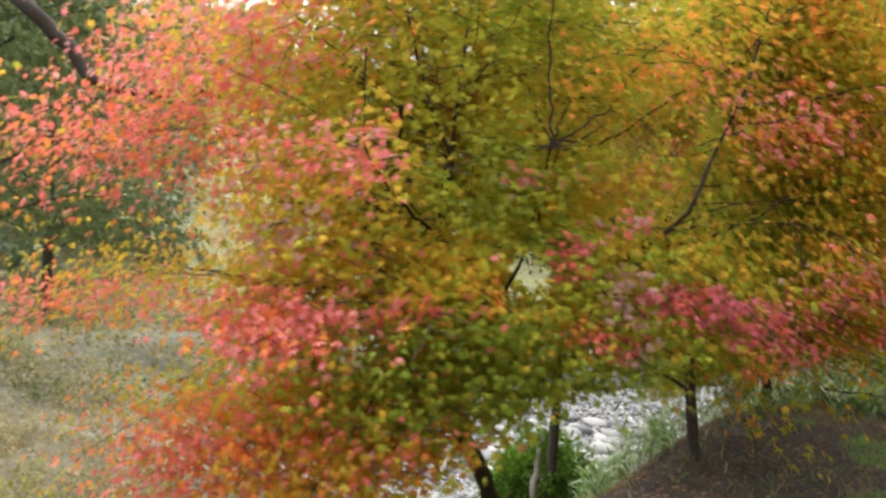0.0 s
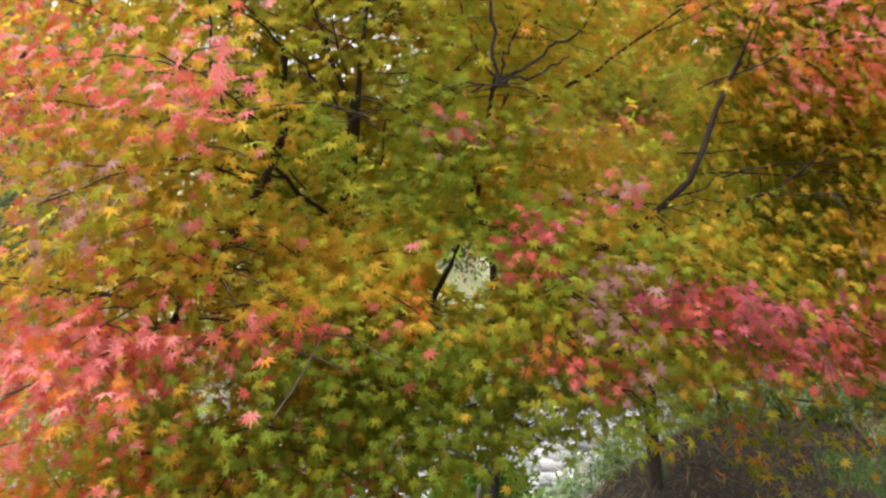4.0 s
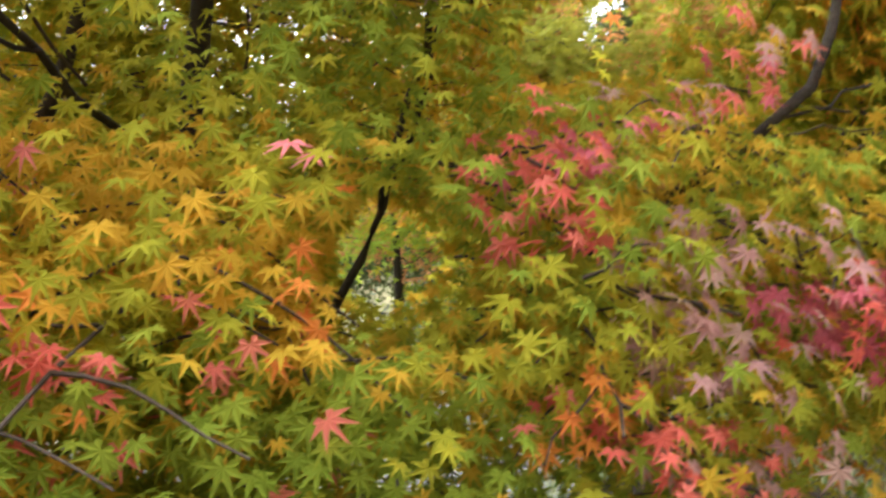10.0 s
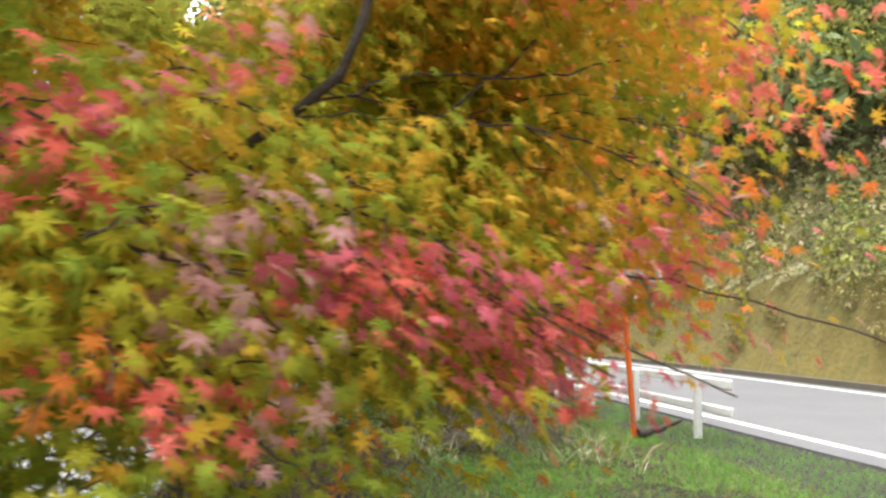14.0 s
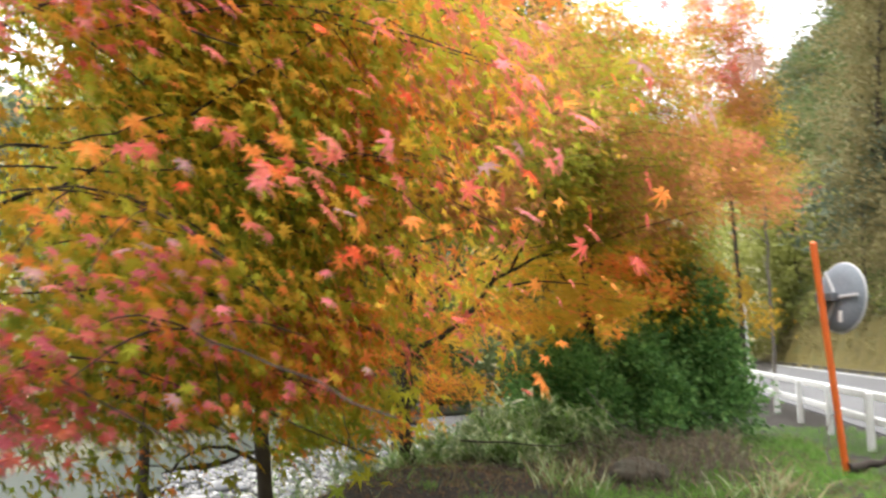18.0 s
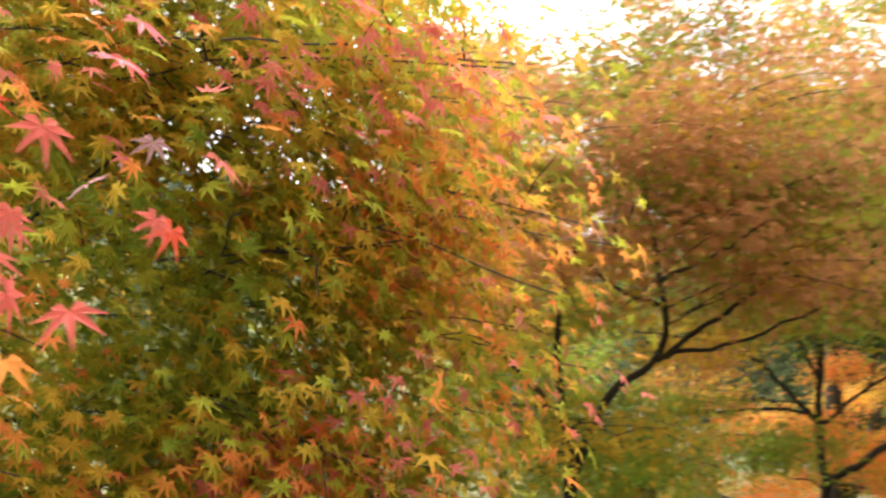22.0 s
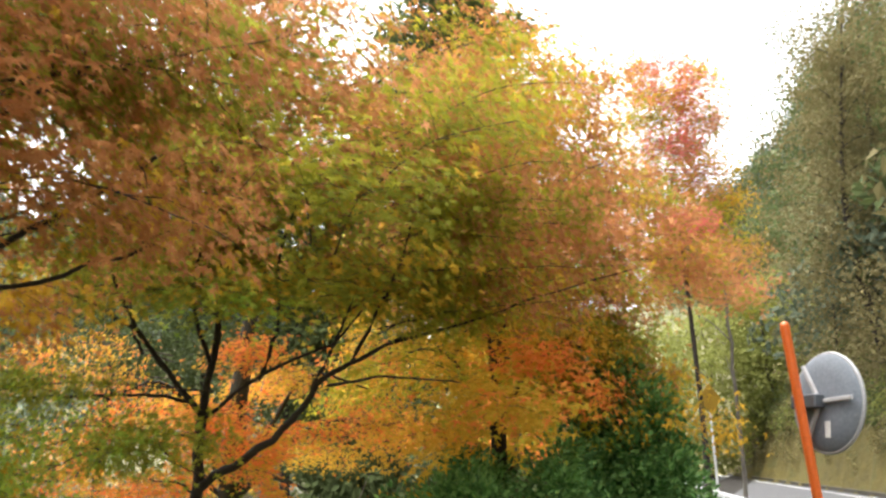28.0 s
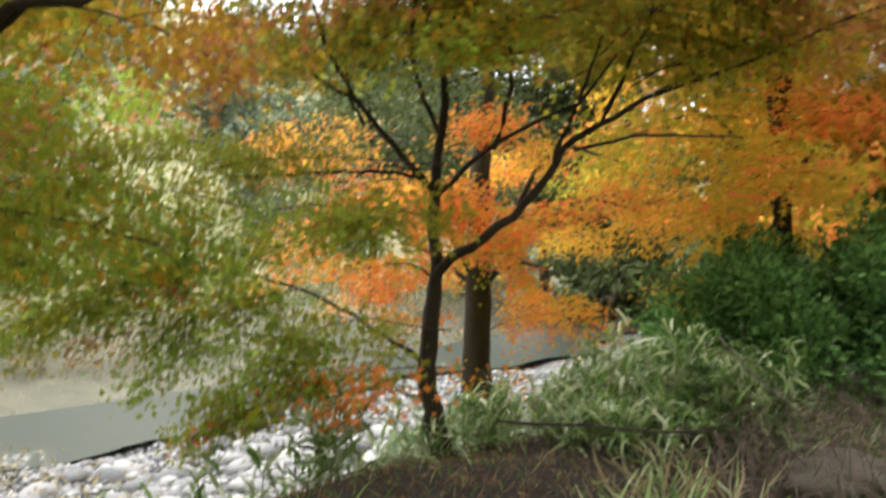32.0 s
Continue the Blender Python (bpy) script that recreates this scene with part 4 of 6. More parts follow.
# ---- second maple: rusty crown over green lower boughs ----
def second_maple():
    c = Crown((2.3, 7.2, 2.4), [((1.7, 5.8, 2.95), (2.5, 7.9, 3.75), 0.17), ((2.0, 5.8, 3.0), (2.9, 7.9, 3.8), 0.14), ((1.5, 5.8, 3.0), (2.2, 7.9, 3.9), 0.10)], 0.3)
    c.limb([(2.16, 7.2, -0.05), (2.12, 7.2, 0.5), (2.08, 7.2, 1.0), (2.14, 7.2, 1.58)], 0.054, 0.042)
    c.limb([(2.14, 7.2, 1.50), (2.23, 7.14, 1.67), (2.35, 7.12, 1.89), (2.47, 7.12, 2.0), (2.64, 7.08, 2.11), (2.72, 6.85, 2.24), (2.70, 6.6, 2.5), (2.68, 6.5, 2.8), (2.66, 6.4, 3.3)], 0.029, 0.010, 24)
    c.limb([(2.12, 7.2, 1.52), (2.09, 7.16, 1.85), (2.10, 7.15, 2.32), (2.16, 7.05, 2.7), (2.1, 7.0, 3.3)], 0.029, 0.010, 16)
    c.limb([(2.08, 7.16, 1.8), (1.95, 7.08, 1.98), (1.77, 7.0, 2.19), (1.4, 6.9, 2.45)], 0.022, 0.007)
    c.limb([(2.1, 7.2, 1.6), (1.9, 7.1, 1.78), (1.64, 7.0, 1.83), (1.3, 6.9, 1.85)], 0.012, 0.005)
    c.limb([(2.66, 7.02, 2.12), (2.86, 6.9, 2.12), (3.11, 6.9, 2.16), (3.5, 6.8, 2.3)], 0.016, 0.006)
    c.limb([(2.66, 7.05, 2.1), (2.9, 6.95, 2.25), (3.15, 6.9, 2.39), (3.5, 7.0, 2.7)], 0.018, 0.007)
    c.limb([(2.7, 6.75, 2.35), (2.5, 6.5, 2.4), (2.3, 6.2, 2.55)], 0.014, 0.006)
    c.limb([(2.7, 6.6, 2.45), (2.95, 6.4, 2.5), (3.2, 6.2, 2.6)], 0.014, 0.006)
    c.limb([(2.1, 7.2, 0.72), (1.85, 7.15, 0.85), (1.6, 7.1, 0.8), (1.45, 7.1, 0.55)], 0.016, 0.006)
    B = c.bough
    tops = ["rust", "dusk", "rust", "moss", "rust", "dusk", "moss"]
    for line in ([(2.11, 7.2, 0.7), (2.08, 7.2, 1.0), (2.14, 7.2, 1.5), (2.35, 7.12, 1.89), (2.64, 7.08, 2.11)], [(2.12, 7.2, 1.5), (2.09, 7.16, 1.85), (2.1, 7.15, 2.3)]):
        c.show(line, 0.08, (2.9, 2.8, 1.5), 0.85, 0.3)
    for k in range(28):
        a = k * 2.399
        r = 0.15 + 1.55 * math.sqrt((k + 0.5) / 28)
        z = 2.55 + rng.random() * (2.2 - 0.5 * r)
        B((2.4 + 0.3 * r * math.cos(a), 7.0 + 0.3 * r * math.sin(a), z - 0.1), (2.4 + r * 1.15 * math.cos(a), 6.95 + r * math.sin(a), z + 0.05), 0.5, 0.11, 850 if z < 3.2 else 640, family("moss", "rust", "moss"), family(*tops), 0.041)
    for k in range(10):
        x, y, z = 2.4 + rng.normal() * 0.5, 6.9 + rng.normal() * 0.5, rng.uniform(2.8, 3.5)
        B((x, y, z), (x + rng.normal() * 0.6, y + rng.normal() * 0.6, z + 0.1), 0.5, 0.13, 700, family("moss", "rust", "ochre"), family(*tops), 0.041, bare=0.0)
    for k in range(12):
        a = k * 0.55 - 3.3
        B((2.3 + 0.5 * math.cos(a), 7.1 + 0.5 * math.sin(a), 2.35), (2.3 + 1.6 * math.cos(a), 7.05 + 1.4 * math.sin(a), 2.45 + 0.2 * math.sin(k * 2.2)), 0.42, 0.10, 800, family("moss", "rust", "ochre"), family("rust", "ochre", "moss", "rust"), 0.037)
    for x, y, z, col in ((1.3, 6.4, 1.75, "moss"), (1.2, 7.3, 1.6, "green"), (1.7, 6.2, 1.55, "ochre"), (2.5, 6.0, 1.62, "ochre"), (1.0, 6.8, 1.35, "green"), (3.0, 7.6, 1.5, "green"), (2.6, 8.2, 1.5, "green"), (1.9, 8.0, 1.4, "moss"), (1.5, 6.8, 1.2, "green")):
        B((2.12, 7.2, z + 0.12), (x, y, z), 0.42, 0.10, 800, [col, col, "moss"], [col, col, "moss", "ochre"], 0.03)
    for k in range(9):
        x, y, z = 2.75 + 0.45 * math.sin(k * 2.1), 6.9 + 0.5 * math.cos(k * 1.7), 2.95 + 0.1 * k
        B((x - 0.4, y + 0.2, z), (x + 0.5, y - 0.2, z + 0.05), 0.45, 0.12, 700, ["moss", "rust"], family(*tops), 0.041, bare=0.0)
    for k in range(8):
        x, y, z = 1.6 + 0.35 * math.sin(k * 2.1), 6.9 + 0.4 * math.cos(k * 1.7), 3.05 + 0.13 * k
        B((x + 0.5, y + 0.2, z - 0.05), (x - 0.4, y - 0.2, z + 0.05), 0.45, 0.11, 620, ["moss", "rust"], family(*tops), 0.041, bare=0.0)
    c.grow("maple", "Japanese maple with rusty orange crown and green lower boughs", LEAF5)


second_maple()


# ---- third maple: slender curved trunk ----
def third_maple():
    c = Crown((4.2, 10.0, 2.6), [((3.1, 9.2, 4.3), (4.2, 11.8, 5.3), 0.45)], 0.3)
    c.limb([(3.98, 10.2, -0.12), (3.90, 10.2, 0.29), (3.84, 10.2, 0.62), (3.86, 10.2, 0.94), (3.90, 10.2, 1.23), (3.93, 10.2, 1.41), (3.93, 10.2, 1.92), (4.01, 10.2, 2.46), (4.02, 10.1, 3.1)], 0.080, 0.018, 26)
    c.limb([(3.93, 10.18, 1.36), (4.02, 10.1, 1.45), (4.2, 9.95, 1.55), (4.44, 9.9, 1.74), (4.62, 9.9, 1.94), (4.73, 9.88, 2.11), (4.95, 9.85, 2.24), (5.2, 9.8, 2.37), (5.55, 9.8, 2.54)], 0.036, 0.011, 24)
    c.limb([(4.62, 9.65, 2.0), (4.75, 9.6, 2.3), (4.9, 9.55, 2.7)], 0.018, 0.007)
    c.limb([(4.72, 9.6, 2.05), (5.15, 9.45, 2.1), (5.6, 9.3, 2.05)], 0.012, 0.005)
    c.limb([(3.93, 10.2, 1.84), (4.05, 10.1, 1.95), (4.25, 10.0, 2.1), (4.58, 10.0, 2.29), (4.87, 10.0, 2.42), (5.1, 10.0, 2.7)], 0.020, 0.007)
    c.limb([(3.93, 10.2, 1.88), (3.66, 10.0, 2.19), (3.49, 10.0, 2.41), (3.3, 10.0, 2.55), (3.0, 9.9, 2.68)], 0.024, 0.008)
    c.limb([(3.5, 10.05, 2.3), (3.42, 10.0, 2.5), (3.38, 9.95, 2.9)], 0.012, 0.005)
    c.limb([(3.85, 10.2, 1.98), (3.5, 10.1, 2.02), (3.15, 9.9, 2.0), (2.75, 9.8, 1.98)], 0.014, 0.006)
    c.limb([(3.84, 10.2, 0.76), (3.72, 10.1, 0.88), (3.51, 10.0, 1.04), (3.31, 10.0, 1.17), (2.97, 10.0, 1.34), (2.6, 9.9, 1.42)], 0.017, 0.006, 18)
    c.limb([(3.84, 10.2, 0.55), (3.72, 10.05, 0.62), (3.57, 10.0, 0.70), (3.35, 9.9, 0.75)], 0.009, 0.004)
    c.limb([(3.88, 10.2, 1.35), (3.78, 10.1, 1.42), (3.6, 10.0, 1.44)], 0.010, 0.004)
    # limbs that fan up through the crown, and one that reaches out over the shrub
    fan = ([(3.97, 10.15, 2.25), (3.82, 10.0, 2.7), (3.86, 9.9, 3.2), (3.98, 9.85, 3.7)],
           [(4.3, 10.0, 2.12), (4.42, 9.9, 2.5), (4.4, 9.8, 3.0), (4.55, 9.75, 3.5)],
           [(4.95, 9.85, 2.24), (5.12, 9.75, 2.6), (5.3, 9.7, 3.0), (5.38, 9.65, 3.4)],
           [(3.49, 10.0, 2.41), (3.3, 9.9, 2.75), (3.22, 9.85, 3.1)])
    for line in fan:
        c.limb(line, 0.017, 0.006)
        c.show(line, 0.05, (3.7, 4.4, 1.5), 0.75, 0.3)
    c.limb([(5.2, 9.8, 2.37), (5.7, 9.4, 2.5), (6.2, 9.0, 2.66), (6.7, 8.7, 2.8)], 0.012, 0.004)
    B = c.bough
    for k in range(9):
        u, v = (k * 0.618) % 1, k / 8
        x, y, z = 5.75 + 1.0 * u, 9.2 - 0.55 * u, 2.55 + 1.05 * v - 0.15 * u
        B((5.1, 9.7, z - 0.12), (x, y, z), 0.34, 0.09, 520, ["moss", "olive"], family("moss", "olive", "rust") if v < 0.55 else family("dusk", "rust", "moss"), 0.050, bare=0.25)
    for k in range(58):
        a = k * 2.399 + 0.6
        r = 0.2 + 2.2 * math.sqrt((k + 0.5) / 58)
        z = 2.7 + rng.random() * (3.9 - 0.75 * r)
        B((4.7 + 0.3 * r * math.cos(a), 10.0 + 0.3 * r * math.sin(a), z - 0.15), (4.75 + r * 1.15 * math.cos(a), 10.0 + 0.85 * r * math.sin(a), z + 0.05), 0.6, 0.12, 430, family("moss", "olive", "moss") if z < 3.2 else family("moss", "rust", "olive"), family("rust", "moss", "ochre", "olive", "moss", "olive") if z < 3.2 else family("rust", "moss", "rust", "olive", "rust", "moss", "dusk"), 0.057)
    for k in range(16):
        x, y, z = 4.7 + rng.normal() * 0.7, 9.9 + rng.normal() * 0.5, rng.uniform(2.9, 4.8)
        B((x, y, z), (x + rng.normal() * 0.7, y + rng.normal() * 0.6, z + 0.1), 0.55, 0.12, 420, family("moss", "rust", "ochre"), family("ochre", "moss", "rust", "dusk"), 0.057, bare=0.0)
    for x, y, z, col in ((4.5, 9.7, 3.45, "moss"), (4.9, 9.9, 3.6, "rust"), (4.3, 10.2, 3.7, "dusk"), (5.0, 9.6, 3.3, "moss"), (4.6, 10.4, 3.9, "dusk")):
        B((x - 0.5, y + 0.2, z), (x + 0.5, y - 0.1, z + 0.05), 0.45, 0.14, 260, [col, "moss"], [col, col, "ochre"], 0.052, bare=0.0)
    for x, y, z, col in ((2.7, 9.6, 2.55, "moss"), (3.2, 9.2, 2.55, "moss"), (4.0, 8.9, 2.55, "green"), (4.6, 8.8, 2.6, "moss"), (5.4, 9.1, 2.6, "ochre"), (5.9, 9.3, 2.5, "ochre"), (5.6, 9.9, 2.85, "rust"), (6.3, 9.6, 2.75, "rust"), (6.9, 9.9, 2.6, "rust"), (2.5, 9.4, 1.95, "moss"), (2.3, 9.7, 1.6, "green"), (2.7, 9.3, 1.35, "green"), (2.9, 9.6, 0.9, "moss"), (3.2, 9.5, 0.66, "orange"), (3.3, 9.4, 1.6, "moss")):
        B((4.0, 10.1, z + (0.05 if z > 2 else 0.1)), (x, y, z), 0.45, 0.09, 760, [col, "moss"], [col, col, "ochre", "moss"] if z > 2 else [col, col, "olive", "green"], 0.040, bare=0.35)
    for s, e, w, n, col in (((2.6, 9.9, 1.42), (1.5, 9.4, 1.5), 0.24, 1300, "green"), ((2.7, 9.9, 1.45), (1.9, 9.3, 1.25), 0.24, 1200, "green"), ((3.0, 9.9, 2.0), (1.9, 9.4, 2.0), 0.26, 1200, "moss"), ((2.6, 9.9, 1.7), (1.3, 9.6, 1.75), 0.24, 1100, "green"), ((3.1, 9.9, 1.3), (2.3, 9.5, 1.05), 0.2, 800, "moss"), ((3.35, 9.9, 0.75), (2.4, 9.6, 0.42), 0.14, 900, "moss")):
        B(s, e, w, 0.03, n, [col, "green"], [col, col, "olive", "green"], 0.040, bare=0.1)
    for s, e, col in (((3.0, 9.9, 1.45), (1.4, 9.3, 1.36), "green"), ((2.8, 9.9, 1.25), (1.6, 9.4, 1.1), "olive"), ((2.6, 9.8, 1.6), (1.2, 9.5, 1.62), "olive"), ((3.2, 9.9, 0.98), (2.2, 9.5, 0.82), "green"), ((3.2, 9.9, 0.9), (2.5, 9.5, 0.62), "olive"), ((2.8, 9.9, 1.8), (1.7, 9.5, 1.85), "olive"), ((2.2, 9.6, 1.2), (1.2, 9.3, 0.95), "green")):
        B(s, e, 0.34, 0.04, 850, [col, "green"], [col, col, "olive", "green"], 0.040, bare=0.05)
    for s, e in (((2.9, 9.8, 0.62), (2.45, 9.6, 0.46)), ((2.2, 9.5, 1.1), (1.9, 9.4, 1.02)), ((3.2, 9.8, 0.75), (2.9, 9.6, 0.66)), ((2.5, 9.6, 1.35), (2.3, 9.5, 1.32))):
        B(s, e, 0.08, 0.02, 150, ["orange", "ochre"], ["orange", "flame", "ochre"], 0.036, bare=0.0, twigs=5)
    for k in range(14):
        x, y, z = 3.5 + 0.75 * math.sin(k * 2.1), 9.9 + 0.5 * math.cos(k * 1.7), 3.0 + 0.15 * k
        B((x + 0.6, y + 0.2, z), (x - 0.5, y - 0.2, z + 0.05), 0.5, 0.13, 620, ["moss", "olive"], [("olive", "rust", "ochre", "moss")[k % 4], "moss", "rust"], 0.052, bare=0.0)
    c.grow("maple", "slender curved maple with olive and gold leaves", LEAF5)


third_maple()


# ---- maples behind: flame orange and yellow ----
def rear_maple():
    c = Crown((4.6, 12.4, 2.2), [((5.25, 11.8, 1.4), (0.65, 1.2, 0.32)), ((3.45, 11.7, 1.62), (0.34, 1.3, 0.13)), ((4.85, 11.7, 2.0), (0.3, 1.3, 0.12)), ((3.0, 11.7, 1.2), (0.3, 1.3, 0.12)), ((3.9, 11.7, 1.12), (0.28, 1.3, 0.12))], 0.3)
    c.limb([(4.3, 12.0, -0.5), (4.3, 12.0, 0.4), (4.34, 12.0, 1.4), (4.4, 12.0, 2.3), (4.5, 12.1, 3.2)], 0.16, 0.06, 18, 10)
    for e in ((3.2, 11.6, 2.1), (5.6, 11.8, 2.2), (2.6, 12.3, 1.7), (6.0, 12.4, 1.8), (4.9, 11.3, 1.3)):
        c.limb([(4.34, 12.0, 1.2), ((4.34 + e[0]) / 2, (12 + e[1]) / 2, e[2] + 0.1), e], 0.03, 0.008)
    c.show([(4.3, 12.0, 0.0), (4.3, 12.0, 0.7), (4.34, 12.0, 1.3)], 0.22, (3.9, 6.0, 1.0), 0.9, 0.5)
    B = c.bough
    for k in range(34):
        a = k * 2.399
        r = 0.6 + 1.9 * ((k * 0.618) % 1)
        z = 1.0 + 1.7 * ((k * 0.43) % 1)
        B((4.4 + 0.4 * r * math.cos(a), 12.0 + 0.3 * r * math.sin(a), z), (4.2 + r * 1.2 * math.cos(a), 12.1 + 0.7 * r * math.sin(a), z), 0.34, 0.07, 380, family("gold", "gold", "orange"), family("orange", "gold", "orange", "gold", "flame", "ochre"), 0.034)
    for k in range(9):
        x, z = 3.0 + 0.36 * k, 1.15 + 0.9 * ((k * 0.618) % 1)
        B((4.4, 11.9, z), (x, 11.3 + 0.3 * ((k * 0.37) % 1), z), 0.32, 0.06, 320, ["flame", "gold"], ["flame", "orange", "gold"], 0.034, bare=0.45)
    for k in range(11):
        x, z = 2.5 + 0.31 * k, 1.2 + 0.75 * ((k * 0.382) % 1)
        B((0.6 * x + 1.7, 11.5, z + 0.05), (x, 10.9 + 0.25 * ((k * 0.37) % 1), z), 0.3, 0.06, 300, ["gold", "orange"], [("gold", "orange", "flame", "orange")[k % 4], "orange", "gold"], 0.042, bare=0.1)
    B((4.34, 12.0, 0.8), (5.3, 11.3, 0.95), 0.3, 0.12, 900, ["gold", "orange"], ["orange", "gold"], 0.03)
    B((4.34, 12.0, 1.3), (4.3, 11.3, 1.4), 0.3, 0.15, 420, ["green", "olive"], ["green", "olive"], 0.03)
    B((4.3, 12.0, 0.5), (4.4, 11.4, 0.4), 0.3, 0.15, 380, ["gold", "orange"], ["orange", "gold"], 0.03)
    c.grow("maple", "flame orange maple with a thick mossy trunk", LEAF3, 0, None, MOSSY)


def yellow_maple():
    c = Crown((7.2, 12.6, 3.0), step=0.45)
    c.limb([(7.4, 12.9, -0.1), (7.35, 12.8, 1.0), (7.3, 12.6, 2.6), (7.4, 12.5, 4.4), (7.5, 12.5, 5.6)], 0.13, 0.03, 18)
    for e in ((6.0, 12.0, 2.6), (8.3, 12.2, 2.7), (7.0, 11.6, 2.5), (7.6, 13.6, 3.6)):
        c.limb([(7.25, 12.65, 1.8), ((7.2 + e[0]) / 2, (12.6 + e[1]) / 2, e[2]), e], 0.03, 0.008)
    for k in range(60):
        a = k * 2.399 + 1
        u = (k + 0.5) / 60
        z = 1.55 + 4.6 * u
        r = (2.9 - 1.3 * u) * math.sqrt(rng.uniform(0.25, 1.0))
        x, y = 7.3 + 0.25 * u, 12.5
        top = z > 3.1
        c.bough((x + 0.25 * r * math.cos(a), y + 0.25 * r * math.sin(a), z), (x + r * math.cos(a), y + 0.8 * r * math.sin(a), z), 0.6, 0.18, 640, family("ochre", "rust", "ochre") if top else family("ochre", "gold", "olive"), family("rust", "dusk", "rust", "moss", "ochre") if top else family("gold", "gold", "ochre", "orange", "olive"), 0.067, bare=0.0)
    for k in range(9):
        z = 2.1 + 0.3 * k
        c.bough((7.9, 12.5, z), (9.3 - 0.1 * k, 12.2 + 0.5 * ((k * 0.618) % 1), z + 0.1), 0.6, 0.18, 900, family("moss", "rust"), family("moss", "ochre", "rust", "dusk"), 0.062, bare=0.1)
    for k in range(9):
        z = 3.3 + 0.19 * k
        c.bough((7.8, 12.4, z - 0.2), (10.7 - 0.16 * k + 0.3 * ((k * 0.618) % 1), 12.1 + 0.5 * ((k * 0.37) % 1), z), 0.5, 0.12, 420, family("moss", "rust"), family("dusk", "rust", "moss", "dusk"), 0.062, bare=0.25)
    c.grow("maple", "yellow and rust maple behind the dark evergreen shrub", LEAF3)


def verge_maple(x, y, low, high, wide, palette, label, n=24):
    c = Crown((x, y, (low + high) / 2), step=0.45)
    z0 = float(height(x, y))
    c.limb([(x, y, z0 - 0.1), (x + 0.1, y, z0 + 1.5), (x, y, low + 0.5), (x - 0.1, y, high - 2.2)], 0.07, 0.012, 14)
    for k in range(n):
        a, u = k * 2.399, (k + 0.5) / n
        r = wide * (1 - 0.5 * u) * math.sqrt(rng.uniform(0.2, 1.0))
        z = low + (high - low) * u
        c.bough((x + 0.1 * math.cos(a), y + 0.1 * math.sin(a), z), (x + r * math.cos(a), y + r * math.sin(a), z + 0.1), 0.6, 0.2, 700, family(*palette), family(*palette), 0.058, bare=0.1, r=0.008)
    c.grow("maple", label, LEAF3)


rear_maple()
yellow_maple()
verge_maple(12.5, 16.2, 4.2, 8.6, 1.7, ["dusk", "ochre", "dusk", "salmon", "olive"], "rusty red maple farther along the road verge", 36)
verge_maple(1.2, 9.6, 2.0, 5.2, 1.5, ["olive", "green", "dusk"], "olive green maple at the top of the river bank")


# ---- broadleaf and conifer trees of the background ----
SLIVER = (np.array([(0, 0, 0), (0.28, 0.45, 0.06), (0, 1, -0.1), (-0.28, 0.45, 0.06)]), np.array([(0, 1, 2, 3)]))


def crown_tree(name, label, x, y, high, wide, count, mat, size, trunk_r, group, low=0.25, cone=False, lean=(0.0, 0.0), z0=None):
    """A tree: tapered trunk, limbs, and clumps of small leaves with gaps between."""
    base = float(height(x, y)) if z0 is None else z0
    root = new(name)
    tagged(root, label, "tree", group)
    top = np.array([x + lean[0] * high, y + lean[1] * high, base + high])
    foot = np.array([x, y, base - 0.2])
    stem = curve_points([foot, foot * 0.55 + top * 0.45 + rng.normal(size=3) * [0.03 * high, 0.03 * high, 0], top], 12)
    wood = [tube_arrays(stem, np.linspace(trunk_r, trunk_r * 0.15, 12), 8, 0.06)]
    clumps = []
    n = 64 if cone else 30
    for k in range(n):
        u = low + (0.97 - low) * (k + 0.5) / n
        a = k * 2.399 + rng.random()
        fi = u * 10.99
        b = stem[int(fi)] * (1 - fi % 1) + stem[int(fi) + 1] * (fi % 1)
        r = wide * ((1.1 - u) ** 0.6 if cone else math.sqrt(max(0.05, 1 - ((u - 0.55) / 0.55) ** 2))) * rng.uniform(0.55, 1.0)
        tip = b + np.array([math.cos(a) * r, math.sin(a) * r, (-0.15 if cone else 0.25) * r])
        wood.append(tube_arrays(curve_points([b - [0, 0, 0.1 * r], (b + tip) / 2 + [0, 0, 0.05 * r], tip], 6), np.linspace(trunk_r * 0.14, trunk_r * 0.03, 6), 5))
        clumps += [(tip, r * 0.36 + 0.13 * wide), ((b + tip) / 2, r * 0.34 + 0.12 * wide)]
    V, Fq = join_arrays(wood)
    put("trunk", fast_mesh("trunk", V, Fq, [BARK], None, True), root)
    which = rng.integers(0, len(clumps), count)
    cen = np.array([c[0] for c in clumps])[which]
    rad = np.array([c[1] for c in clumps])[which]
    v = rng.normal(size=(count, 3))
    v /= np.linalg.norm(v, axis=1)[:, None]
    pos = cen + v * (rad * rng.uniform(0.45, 1.0, count))[:, None] * [[1, 1, 0.6]]
    turn = frames_for(v + rng.normal(size=(count, 3)) * 0.6 + [[0, 0, -0.4]], v * 1.0 + rng.normal(size=(count, 3)) * 0.28 + [[0, 0, 0.3]])
    V, Fs = scatter(SLIVER, pos, turn, size * rng.uniform(0.6, 1.4, count))
    tagged(put("crown", fast_mesh("crown", V, Fs, [mat]), root), kind="stuff")
    return root


def road_xy(a, n):
    return AX * a + AY * n, AY * a - AX * n


